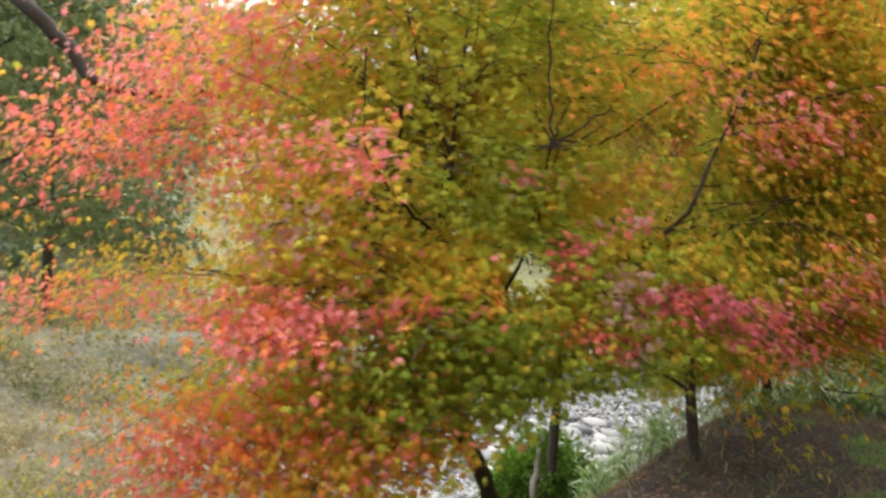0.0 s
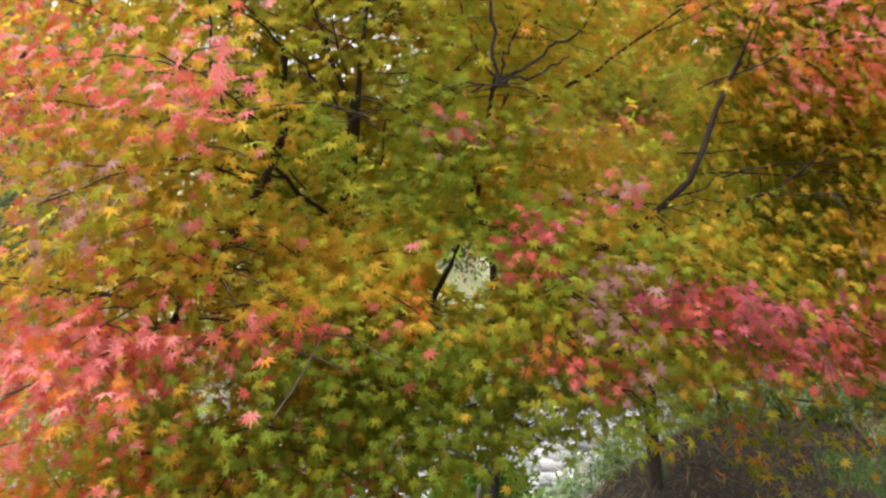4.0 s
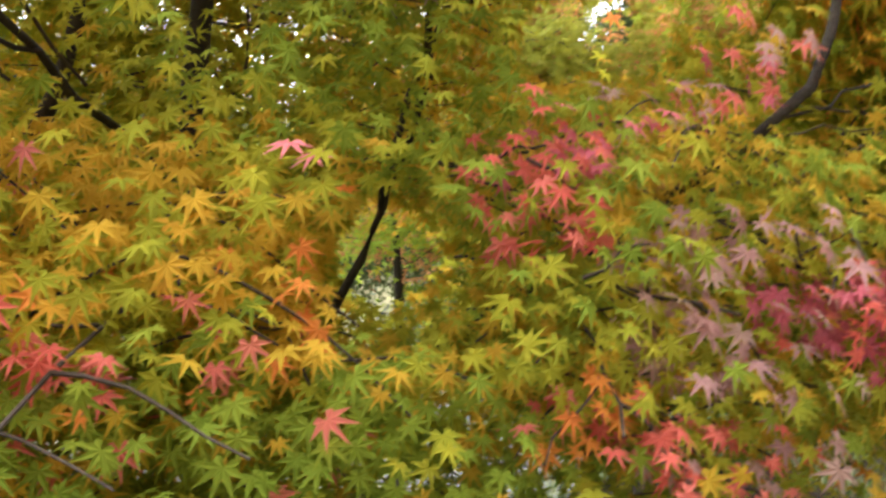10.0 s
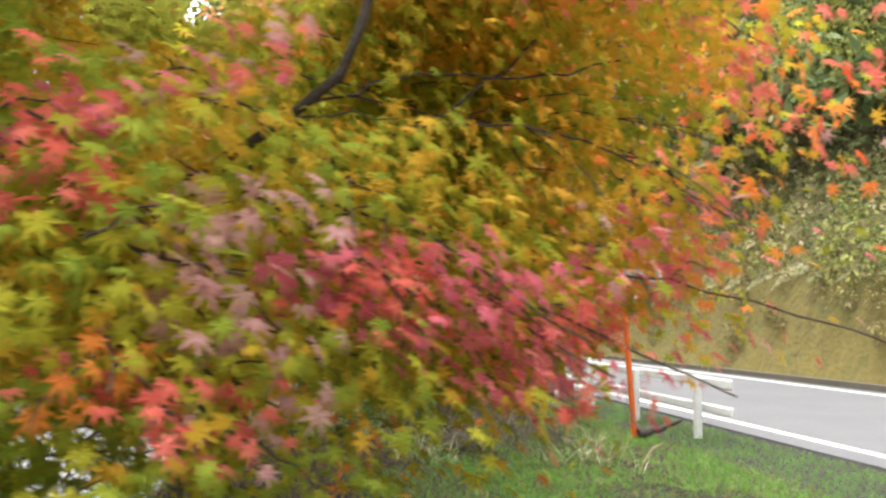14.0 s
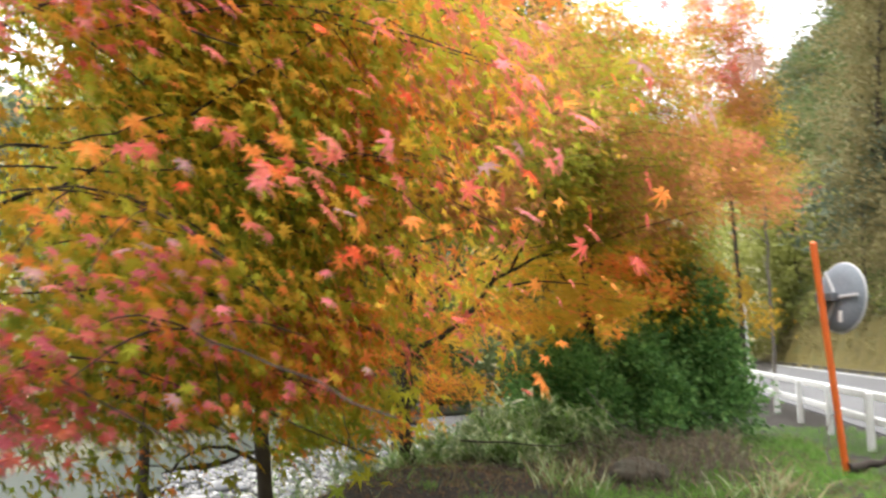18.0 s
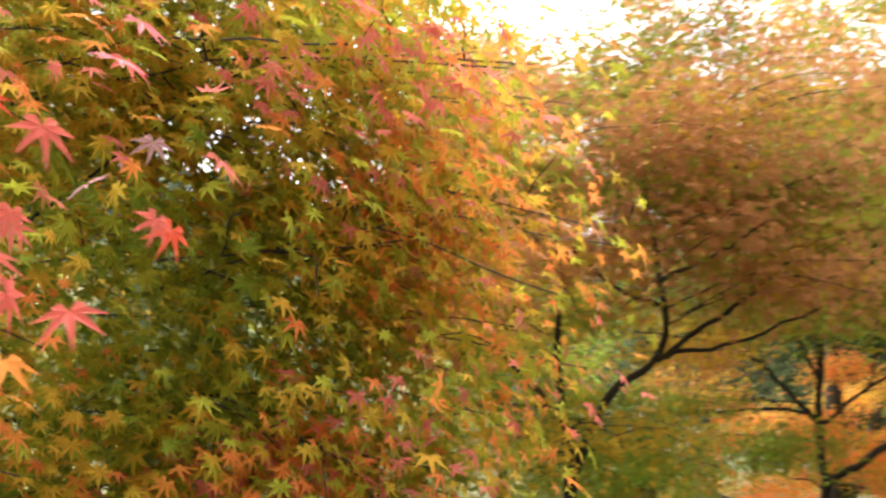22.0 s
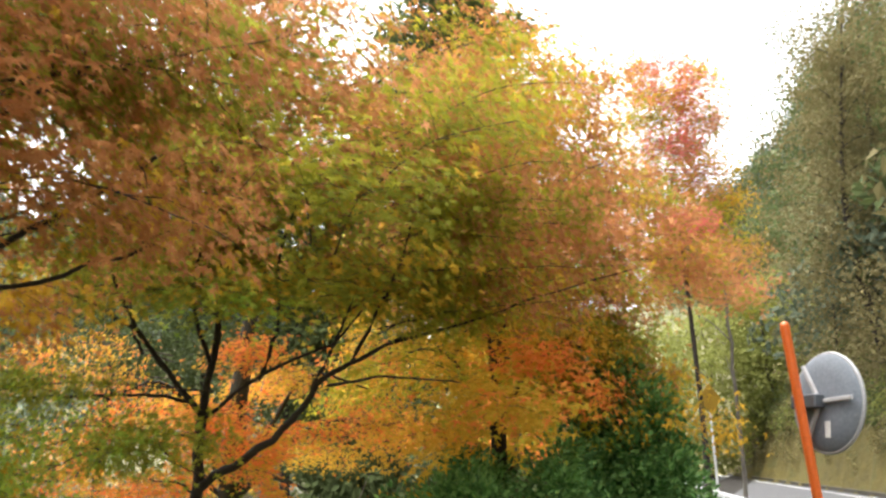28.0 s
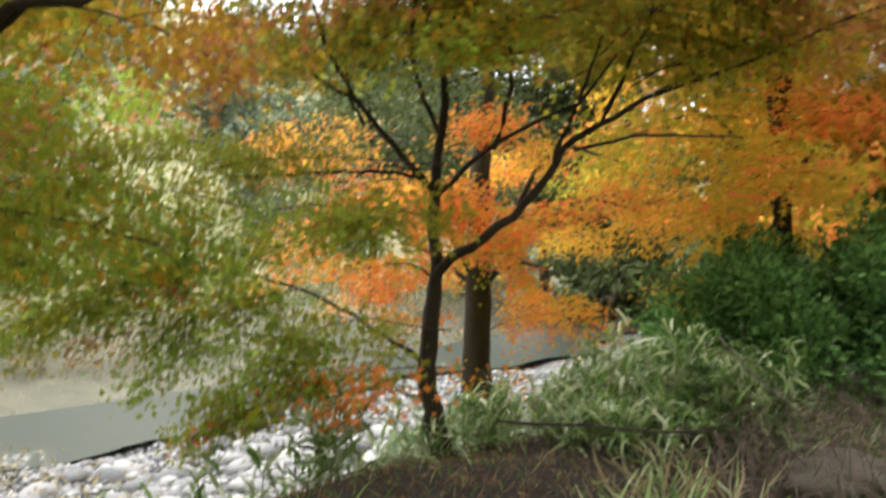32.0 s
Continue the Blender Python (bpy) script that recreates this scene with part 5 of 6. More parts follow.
def backdrop_trees():
    hill = "evergreen trees on the hill"
    for a, n, hgt, wid in ((14, 16, 8, 3.0), (18, 20, 10, 3.6), (23, 15, 10, 3.0), (27, 18, 13, 3.8), (32, 14.5, 14, 3.4), (36, 17, 16, 4.2), (40, 13.5, 15, 3.4), (44, 15.5, 17, 4.0), (50, 17, 17, 4.5), (30, 25, 12, 4.5), (20, 27, 12, 4.5), (8, 18, 9, 3.4), (47, 22, 14, 5)):
        x, y = road_xy(a, n)
        crown_tree("hillside_tree", "dull green broadleaf evergreen on the steep hill", x, y, hgt, wid, 15000, (SHADY, PALEGREEN, EVERGREEN, DULL, SHADY)[int(a * 2 + n) % 5], 0.17, 0.22, hill)
    for x, y, hgt, wid in ((15.8, 31, 33, 4.0), (12.5, 37, 19, 2.8), (20, 41, 18, 2.8)):
        crown_tree("cedar", "tall dark cedar beyond the maples", x, y, hgt, wid, 34000, EVERGREEN, 0.32, 0.3, "tall cedars", 0.05, True)
    for x, y, hgt, wid in ((-14, 30, 11, 4.5), (12.0, 40, 13, 4.5), (9.2, 39, 13, 4.2), (6.0, 42, 14, 4.5), (2.0, 43, 13, 4.5)):
        crown_tree("riverside_tree", "green broadleaf tree across the river", x, y, hgt, wid, 9000, EVERGREEN, 0.24, 0.22, "trees across the river", 0.3)
    lean = crown_tree("leaning_tree", "dark green tree with an arching bare limb", -4.4, 7.4, 7.0, 2.6, 16000, SHADY, 0.09, 0.13, "trees across the river", 0.5, False, (0.05, 0.0))
    V, Fq = tube_arrays(curve_points([(-4.2, 7.3, 2.6), (-3.4, 6.0, 3.6), (-2.7, 5.2, 3.22), (-2.4, 5.2, 2.95), (-2.15, 5.2, 2.7), (-1.8, 5.2, 2.66), (-1.4, 5.2, 2.66)], 22, 0.008), np.linspace(0.06, 0.03, 22), 8, 0.05)
    put("limb", fast_mesh("limb", V, Fq, [BARK], None, True), lean, "arching bare limb")
    for a, n, hgt in ((36, 12.5, 5), (41, 12, 5)):
        x, y = road_xy(a, n)
        crown_tree("scrub_tree", "small dull brown tree above the road", x, y, hgt, 2.2, 2600, DULL, 0.16, 0.1, "scrub trees above the road")


backdrop_trees()


def undergrowth(name, label, mat, places, lo, hi, per, leaf):
    """Low bushes and hanging vines over a slope, as one object."""
    P, D, Fc, S = [], [], [], []
    for x, y in places:
        R = rng.uniform(lo, hi)
        v = rng.normal(size=(per, 3))
        v /= np.linalg.norm(v, axis=1)[:, None]
        P.append(np.array([x, y, float(height(x, y)) + R * 0.35]) + v * R * rng.uniform(0.5, 1.1, (per, 1)))
        D.append(v + rng.normal(size=(per, 3)) * 0.6 - [[0, 0, 0.5]])
        Fc.append(v * 1.0 + rng.normal(size=(per, 3)) * 0.28 + [[0, 0, 0.25]])
        S.append(leaf * rng.uniform(0.5, 1.4, per))
    V, Fs = scatter(SLIVER, np.vstack(P), frames_for(np.vstack(D), np.vstack(Fc)), np.concatenate(S))
    tagged(new(name, fast_mesh(name, V, Fs, [mat])), label, "undergrowth", kind="stuff")


def slope_places(count, n0, n1):
    return [road_xy(a, n) for a, n in zip(rng.uniform(4, 62, count), n0 + (n1 - n0) * rng.random(count) ** 1.4)]


undergrowth("hillside_bushes", "green bushes and vines over the steep hill", EVERGREEN, slope_places(360, 12.0, 24.0), 0.6, 1.5, 220, 0.15)
undergrowth("hillside_scrub", "pale dry scrub hanging over the roadside wall", STRAW, slope_places(260, 12.4, 17.0), 0.4, 1.1, 160, 0.17)
undergrowth("hillside_brush", "dull brown brush on the steep hill", DULL, slope_places(140, 12.0, 20.0), 0.6, 1.3, 200, 0.15)
undergrowth("wall_ivy", "brown and olive creepers on the roadside wall", DULL, slope_places(120, 11.2, 12.4), 0.2, 0.5, 90, 0.13)


undergrowth("hillside_vines", "pale yellow-green vines above the roadside wall", PALEGREEN, slope_places(240, 11.9, 15.0), 0.4, 1.0, 170, 0.15)


def river_places(count, q0, q1, d0, d1):
    q, d = rng.uniform(q0, q1, count), rng.uniform(d0, d1, count)
    return list(zip(0.4 + 0.661 * q - 0.751 * d, 6.3 + 0.751 * q + 0.661 * d))


undergrowth("meadow_scrub", "dry brown scrub across the river", DULL, river_places(340, -30, 45, 12.7, 32), 0.4, 1.3, 150, 0.13)
undergrowth("meadow_bushes", "dull green scrub across the river", EVERGREEN, river_places(220, -30, 45, 12.7, 32), 0.4, 1.1, 150, 0.13)
undergrowth("flat_scrub", "dry scrub on the river flat", DULL, river_places(300, -20, 4, 3.0, 13), 0.2, 0.6, 110, 0.06)


undergrowth("pale_scrub", "pale dry scrub on the river flat", STRAW, river_places(240, -5, 6, 4, 18), 0.2, 0.6, 140, 0.07)
undergrowth("brown_scrub", "brown scrub on the river flat", DULL, river_places(90, -4, 4, 5, 18), 0.2, 0.6, 140, 0.07)


def road_end_trees():
    for a, n, hgt, wid in ((46, 1.5, 8, 3.0), (52, 5.5, 9, 3.4), (57, 9.0, 10, 3.6), (50, -2.5, 10, 3.4), (60, 2.5, 12, 4.0), (55, 12.5, 8, 3.0)):
        x, y = road_xy(a, n)
        crown_tree("roadside_tree", "pale green tree where the road bends away", x, y, hgt, wid, 7000, PALEGREEN, 0.26, 0.16, "trees at the road bend", 0.12)


road_end_trees()


def far_woods():
    """Crowns of the woods over the far slopes, as one object."""
    P, D, Fc, S, M = [], [], [], [], []
    for k in range(640):
        if k < 300:
            q, d = rng.uniform(-90, 110), rng.uniform(30, 95)
            x, y = 0.4 + 0.661 * q - 0.751 * d, 6.3 + 0.751 * q + 0.661 * d
        else:
            x, y = road_xy(rng.uniform(0, 120), 14 + 45 * rng.random() ** 1.3)
        h = float(height(x, y))
        R = rng.uniform(2.2, 4.2)
        n = 260 if k < 300 else 520
        lobes = rng.normal(size=(9, 3))
        lobes /= np.linalg.norm(lobes, axis=1)[:, None]
        lobes[:, 2] = np.abs(lobes[:, 2]) * 1.2 - 0.3
        which = rng.integers(0, 9, n)
        v = rng.normal(size=(n, 3))
        v /= np.linalg.norm(v, axis=1)[:, None]
        P.append(np.array([x, y, h + R * 0.7]) + lobes[which] * R * 0.75 + v * R * (0.28 + 0.2 * rng.random(9))[which][:, None] * [[1, 1, 0.75]])
        D.append(np.cross(v, rng.normal(size=(n, 3))) + v * 0.25 - [[0, 0, 0.3]])
        Fc.append(v + rng.normal(size=(n, 3)) * 0.2)
        S.append((R * 0.27 if k < 300 else R * 0.15) * rng.uniform(0.6, 1.3, n))
        M.append(np.full(n, 0 if k < 300 else k % 4))
    V, Fs = scatter(SLIVER, np.vstack(P), frames_for(np.vstack(D), np.vstack(Fc)), np.concatenate(S))
    tagged(new("far_woods", fast_mesh("far_woods", V, Fs, [WOODS, EVERGREEN, DULL, SHADY], np.concatenate(M))), "grey-green woods on the far slopes", "woods", kind="stuff")


far_woods()


# ---- evergreen shrub, bamboo grass, grass and litter ----
def shrub(x, y, rx, ry, high, count, mat, size, label, name="shrub"):
    root = new(name)
    base = float(height(x, y))
    tagged(root, label, "shrub", "verge shrubs")
    wood = []
    for k in range(9):
        a = k * 0.7
        tip = np.array([x + rx * 0.75 * math.cos(a), y + ry * 0.75 * math.sin(a), base + high * rng.uniform(0.5, 0.85)])
        wood.append(tube_arrays(curve_points([(x, y, base - 0.05), ((x + tip[0]) / 2, (y + tip[1]) / 2, base + high * 0.5), tip], 7), np.linspace(0.03, 0.006, 7), 5))
    for V, Fq in wood:
        put("stem", fast_mesh("stem", V, Fq, [BARK], None, True), root)
    nc = 60
    ca = rng.uniform(0, 2 * np.pi, nc)
    cr = np.sqrt(rng.random(nc))
    cx, cy = x + rx * cr * np.cos(ca), y + ry * cr * np.sin(ca)
    cz = base + high * (0.15 + 0.75 * np.sqrt(np.clip(1 - cr**2, 0, 1)) * rng.uniform(0.3, 1.3, nc))
    w = rng.integers(0, nc, count)
    v = rng.normal(size=(count, 3))
    v /= np.linalg.norm(v, axis=1)[:, None]
    pos = np.stack([cx[w], cy[w], cz[w]], 1) + v * (rng.uniform(0.1, 0.42, count) * rng.uniform(0.5, 1.3, nc)[w])[:, None] * high * 0.55
    pos[:, 2] = np.maximum(pos[:, 2], base + 0.06)
    V, Fs = scatter(SLIVER, pos, frames_for(v + [[0, 0, 0.25]] + rng.normal(size=(count, 3)) * 0.35, rng.normal(size=(count, 3)) + [[0, 0, 0.8]]), size * rng.uniform(0.6, 1.4, count))
    tagged(put("foliage", fast_mesh("foliage", V, Fs, [mat]), root), kind="stuff")
    return root


shrub(-2.5, 5.4, 0.9, 0.7, 1.25, 6000, PALEGREEN, 0.05, "yellow-green leafy shrub at the edge of the flat")
shrub(1.25, 10.0, 0.65, 0.6, 1.0, 16000, SHRUB, 0.055, "bright green leafy shrub at the top of the bank")
shrub(7.1, 12.0, 1.25, 1.0, 1.45, 24000, CONIFER, 0.07, "dense dark green evergreen shrub beside the rail")
shrub(8.75, 12.35, 0.75, 0.75, 2.2, 20000, CONIFER, 0.085, "dense dark green evergreen shrub beside the rail")

BLADE = (np.array([(-0.02, 0, 0), (0.02, 0, 0), (-0.085, 0.3, 0.05), (0.085, 0.3, 0.05), (-0.06, 0.7, 0.02), (0.06, 0.7, 0.02), (-0.004, 1, -0.14), (0.004, 1, -0.14)]), np.array([(0, 1, 3, 2), (2, 3, 5, 4), (4, 5, 7, 6)]))


SASABLADE = (BLADE[0] * [[0.8, 1, 1.5]], BLADE[1])
GRASSBLADE = (BLADE[0] * [[0.3, 1, 1.8]], BLADE[1])


def bamboo_grass(x, y, r, count, high, group="bamboo grass on the bank"):
    """A clump of low bamboo: thin canes with long leaves, some in the near-white highlight tone."""
    root = new("bamboo_grass")
    tagged(root, "low bamboo grass with long pale green leaves", "bamboo grass", group)
    canes, P, D, Fc = [], [], [], []
    for k in range(count):
        a, q = rng.uniform(0, 6.28), r * math.sqrt(rng.random())
        bx, by = x + q * math.cos(a), y + q * math.sin(a)
        bz = float(height(bx, by))
        h = high * rng.uniform(0.6, 1.15)
        lx, ly = rng.normal(size=2) * 0.16 * h
        c = curve_points([(bx, by, bz - 0.03), (bx + lx * 0.4, by + ly * 0.4, bz + h * 0.6), (bx + lx, by + ly, bz + h)], 5)
        canes.append(tube_arrays(c, np.linspace(0.004, 0.002, 5), 4))
        for m in range(14):
            b = c[rng.integers(1, 5)]
            t = rng.uniform(0, 6.28)
            P.append(b + rng.normal(size=3) * 0.02)
            D.append((math.cos(t), math.sin(t), rng.uniform(-0.5, 1.5)))
            Fc.append((rng.normal() * 0.3, rng.normal() * 0.3, 1))
    V, Fq = join_arrays(canes)
    tagged(put("canes", fast_mesh("canes", V, Fq, [SASA]), root), kind="stuff")
    n = len(P)
    V, Fs = scatter(SASABLADE, np.array(P), frames_for(np.array(D), np.array(Fc)), rng.uniform(0.10, 0.24, n))
    tagged(put("leaves", fast_mesh("leaves", V, Fs, [SASA]), root), kind="stuff")


for q, d, r, n, hgt in ((0.2, 1.2, 0.4, 12, 0.3), (2.6, 0.3, 0.5, 34, 0.38), (3.4, 0.9, 0.5, 30, 0.42), (4.2, 0.3, 0.5, 36, 0.36), (5.4, 0.2, 0.5, 44, 0.30), (6.0, 0.2, 0.6, 50, 0.32), (6.3, -0.7, 0.5, 44, 0.26), (6.9, -0.7, 0.7, 44, 0.30), (7.6, -1.2, 0.7, 30, 0.30), (7.9, -0.2, 0.8, 60, 0.42), (7.0, 0.3, 0.6, 50, 0.36), (8.6, -1.6, 0.6, 20, 0.32)):
    bamboo_grass(0.4 + 0.661 * q - 0.751 * d, 6.3 + 0.751 * q + 0.661 * d, r, n, hgt)


for x, y, r, n, hgt in ((5.2, 11.2, 0.45, 50, 0.45), (5.7, 11.5, 0.5, 60, 0.6), (6.1, 11.0, 0.45, 60, 0.6)):
    bamboo_grass(x, y, r, n, hgt)


def blades(name, label, mat, count, place, lo, hi, cat="grass"):
    x, y = place(count)
    count = len(x)
    z = height(x, y)
    t = rng.uniform(0, 6.28, count)
    d = np.stack([np.cos(t) * 0.6, np.sin(t) * 0.6, rng.uniform(0.4, 1.2, count)], 1)
    V, Fs = scatter(GRASSBLADE, np.stack([x, y, z - 0.005], 1), frames_for(d, rng.normal(size=(count, 3)) + [[0, 0, 0.4]]), rng.uniform(lo, hi, count))
    return tagged(new(name, fast_mesh(name, V, Fs, [mat])), label, cat, kind="stuff")


def verge(count):
    a, n = rng.uniform(-2, 17, count), rng.uniform(1.4, 4.6, count)
    x, y = road_xy(a, n)
    ok = (wavy(x, y, 1.1, 5) + 0.35 * (n - 2.0)) > -0.25
    return x[ok], y[ok]


def place_verge(count):
    X, Y = verge(count * 3)
    return X[:count], Y[:count]


def place_bank(count):
    q, d = rng.uniform(-12, 30, count), rng.normal(size=count) * 0.7 + 0.6
    return 0.4 + 0.661 * q - 0.751 * d, 6.3 + 0.751 * q + 0.661 * d


def place_meadow(count):
    q, d = rng.uniform(-40, 40, count), rng.uniform(12.8, 30, count)
    return 0.4 + 0.661 * q - 0.751 * d, 6.3 + 0.751 * q + 0.661 * d


def place_flat(count):
    q, d = rng.uniform(-26, 3.6, count), rng.uniform(1.0, 13.5, count)
    q = q - 0.15 * d
    return 0.4 + 0.661 * q - 0.751 * d, 6.3 + 0.751 * q + 0.661 * d


def place_slope(count):
    return road_xy(rng.uniform(5, 50, count), 12.3 + rng.exponential(2.0, count))


blades("verge_grass", "short green grass on the road verge", GRASS, 40000, place_verge, 0.03, 0.10)
blades("bank_weeds", "dry weeds along the river bank", STRAW, 5000, place_bank, 0.06, 0.2, "weeds")
blades("bank_grass", "green grass along the river bank", SASA, 5000, place_bank, 0.06, 0.2)
blades("meadow_grass", "pale dry grass across the river", STRAW, 16000, place_meadow, 0.08, 0.26, "dry grass")


def place_floor(count):
    x, y = road_xy(rng.uniform(6.5, 15.5, count), rng.uniform(-1.6, 3.4, count))
    ok = wavy(x, y, 1.6, 9) > -0.3
    return x[ok], y[ok]


def place_weeds(count):
    x, y = place_floor(count * 2)
    ok = AY * x - AX * y > 0.6 + 0.5 * wavy(x, y, 1.3, 4)
    return x[ok][:count], y[ok][:count]


def place_mound(count):
    x, y = road_xy(rng.uniform(5.5, 9.6, count), rng.uniform(-0.9, 1.5, count))
    ok = wavy(x, y, 1.4, 6) + 0.5 * (AY * x - AX * y) > -0.05
    return x[ok], y[ok]


blades("mound_grass", "patchy green grass beside the brown litter", GRASS, 9000, place_mound, 0.04, 0.12)
blades("dry_weeds", "withered brown weeds among the litter", STRAW, 4000, place_floor, 0.04, 0.14, "weeds")
blades("green_weeds", "low green weeds among the litter", GRASS, 16000, place_weeds, 0.04, 0.15, "weeds")


def place_tangle(count):
    x, y = road_xy(rng.uniform(9.6, 14.5, count), rng.uniform(0.0, 2.4, count))
    ok = (wavy(x, y, 1.9, 3) > -0.1) & (np.hypot(x - 6.1, y - 9.3) > 0.8)
    return x[ok], y[ok]


blades("tangled_weeds", "long withered weeds arching over the verge", STRAW, 900, place_tangle, 0.18, 0.46, "weeds")
blades("tall_weeds", "long green weeds arching over the verge", SASA, 1500, place_tangle, 0.14, 0.36, "weeds")
blades("sprouts", "small green sprouts in the dark litter", GRASS, 5000, place_floor, 0.03, 0.10, "weeds")
blades("flat_grass", "tall pale dry grass on the river flat", STRAW, 42000, place_flat, 0.08, 0.28, "dry grass")
blades("slope_grass", "pale dry grass hanging over the roadside wall", STRAW, 9000, place_slope, 0.4, 1.0, "dry grass")


def fallen_leaves(count):
    a, n = rng.uniform(-3, 16, count), rng.uniform(-3.5, 3.6, count)
    x, y = road_xy(a, n)
    ok = crest(x, y) < 0.6
    x, y = x[ok], y[ok]
    m = len(x)
    t = rng.uniform(0, 6.28, m)
    d = np.stack([np.cos(t), np.sin(t), rng.normal(size=m) * 0.2], 1)
    V, Fs = scatter(LEAF3, np.stack([x, y, height(x, y) + 0.012], 1), frames_for(d, rng.normal(size=(m, 3)) * 0.3 + [[0, 0, 1]]), rng.uniform(0.02, 0.036, m))
    tagged(new("fallen_leaves", fast_mesh("fallen_leaves", V, Fs, [FALLEN])), "brown fallen maple leaves over the ground", "leaf litter", kind="stuff")


fallen_leaves(60000)


def litter_twigs(count):
    """Short dead twigs lying over the litter, as one object."""
    out = []
    for k in range(count):
        x, y = road_xy(rng.uniform(5, 15), rng.uniform(-1.5, 2.6))
        t, L = rng.uniform(0, 6.28), rng.uniform(0.06, 0.3)
        e = (x + math.cos(t) * L, y + math.sin(t) * L)
        z0, z1 = float(height(x, y)) + 0.015, float(height(*e)) + rng.uniform(0.01, 0.09)
        out.append(tube_arrays(np.array([(x, y, z0), ((x + e[0]) / 2, (y + e[1]) / 2, (z0 + z1) / 2 + 0.02), (*e, z1)]), np.array([0.004, 0.003, 0.0015]), 4))
    V, Fq = join_arrays(out)
    tagged(new("litter_twigs", fast_mesh("litter_twigs", V, Fq, [TWIG])), "dead twigs among the leaf litter", "twigs", kind="stuff")


litter_twigs(1500)


def dry_brush(count):
    """Withered stems and dead twigs arching over the verge beside the shrub, as one object."""
    out = []
    for k in range(count):
        x, y = road_xy(rng.uniform(10.6, 14.0), rng.uniform(0.3, 2.3))
        t, L, up = rng.uniform(0, 6.28), rng.uniform(0.15, 0.5), rng.uniform(0.08, 0.42)
        z = float(height(x, y)) - 0.01
        mid = (x + 0.35 * L * math.cos(t), y + 0.35 * L * math.sin(t), z + up)
        tip = (x + L * math.cos(t + rng.normal() * 0.3), y + L * math.sin(t), z + up * rng.uniform(0.3, 1.1))
        out.append(tube_arrays(curve_points([(x, y, z), mid, tip], 5), np.array([0.006, 0.005, 0.004, 0.003, 0.0015]) * rng.uniform(0.6, 1.2), 4))
    V, Fq = join_arrays(out)
    tagged(new("dry_brush", fast_mesh("dry_brush", V, Fq, [BRUSH])), "withered brown stems tangled beside the evergreen shrub", "brush", kind="stuff")


dry_brush(750)


# ---- river stones ----
def stone_mesh(seed, fine=2):
    r = np.random.default_rng(seed)
    bm = bmesh.new()
    bmesh.ops.create_icosphere(bm, subdivisions=fine, radius=1)
    ph = r.uniform(0, 6, 6)
    for v in bm.verts:
        k = 1 + 0.18 * math.sin(2.1 * v.co.x + ph[0]) + 0.15 * math.sin(2.7 * v.co.y + ph[1]) + 0.12 * math.cos(3.1 * v.co.z + ph[2])
        v.co = Vector((v.co.x * k, v.co.y * k * 0.8, v.co.z * k * 0.55))
    me = bpy.data.meshes.new("stone")
    for f in bm.faces:
        f.smooth = True
    bm.to_mesh(me)
    bm.free()
    me.materials.append(STONE)
    return me


def river_stones():
    shapes = [stone_mesh(k) for k in range(7)]
    for k in range(295):
        q, d = rng.uniform(4.6, 11), 2.0 + 5.0 * rng.random()
        x, y = 0.4 + 0.661 * q - 0.751 * d, 6.3 + 0.751 * q + 0.661 * d
        s = 0.08 + 0.2 * rng.random() ** 1.5
        ob = put("stone", shapes[k % 7], ground)
        ob.matrix_basis = pose(x, y, float(height(x, y)) + s * 0.12, rng.uniform(-12, 12), rng.uniform(-12, 12), rng.uniform(0, 360)) @ Matrix.Diagonal((s, s, s, 1))


river_stones()


def pebbles(count):
    """Small stones between the large ones, as one object."""
    V0 = np.array([(1, 0, 0), (0, 0.8, 0), (-1, 0, 0), (0, -0.8, 0), (0, 0, 0.55), (0, 0, -0.55)])
    F0 = np.array([(0, 1, 4), (1, 2, 4), (2, 3, 4), (3, 0, 4), (1, 0, 5), (2, 1, 5), (3, 2, 5), (0, 3, 5)])
    q, d = 2.5 + 16 * rng.random(count) ** 1.3, rng.uniform(1.5, 10.0, count)
    x, y = 0.4 + 0.661 * q - 0.751 * d, 6.3 + 0.751 * q + 0.661 * d
    t = rng.uniform(0, 6.28, count)
    turn = frames_for(np.stack([np.cos(t), np.sin(t), rng.normal(size=count) * 0.2], 1), rng.normal(size=(count, 3)) * 0.25 + [[0, 0, 1]])
    V, Fs = scatter((V0, F0), np.stack([x, y, height(x, y) + 0.02], 1), turn, rng.uniform(0.025, 0.10, count))
    tagged(new("pebbles", fast_mesh("pebbles", V, Fs, [STONE], None, True)), "grey and white pebbles of the river bed", "pebbles", kind="stuff")


pebbles(17000)


def boulder(x, y, s, label):
    me = stone_mesh(31, 4)
    me.materials[0] = BOULDER
    r = np.random.default_rng(5)
    for v in me.vertices:
        c = v.co
        k = 1 + 0.10 * math.sin(5.3 * c.x + 1) * math.cos(4.1 * c.y) + 0.08 * math.sin(9 * c.z + 6 * c.x) + 0.05 * math.sin(17 * c.x + 3 * c.y) * math.sin(15 * c.y + 9 * c.z) + r.normal() * 0.012
        v.co = Vector((c.x * k, c.y * k, c.z * k))
    ob = tagged(new("boulder", me), label, "boulder")
    ob.matrix_basis = pose(x, y, float(height(x, y)) + s * 0.06, 0, 6, 40) @ Matrix.Diagonal((s, s, s * 0.8, 1))


boulder(6.2, 9.5, 0.42, "low weathered grey boulder in the litter")


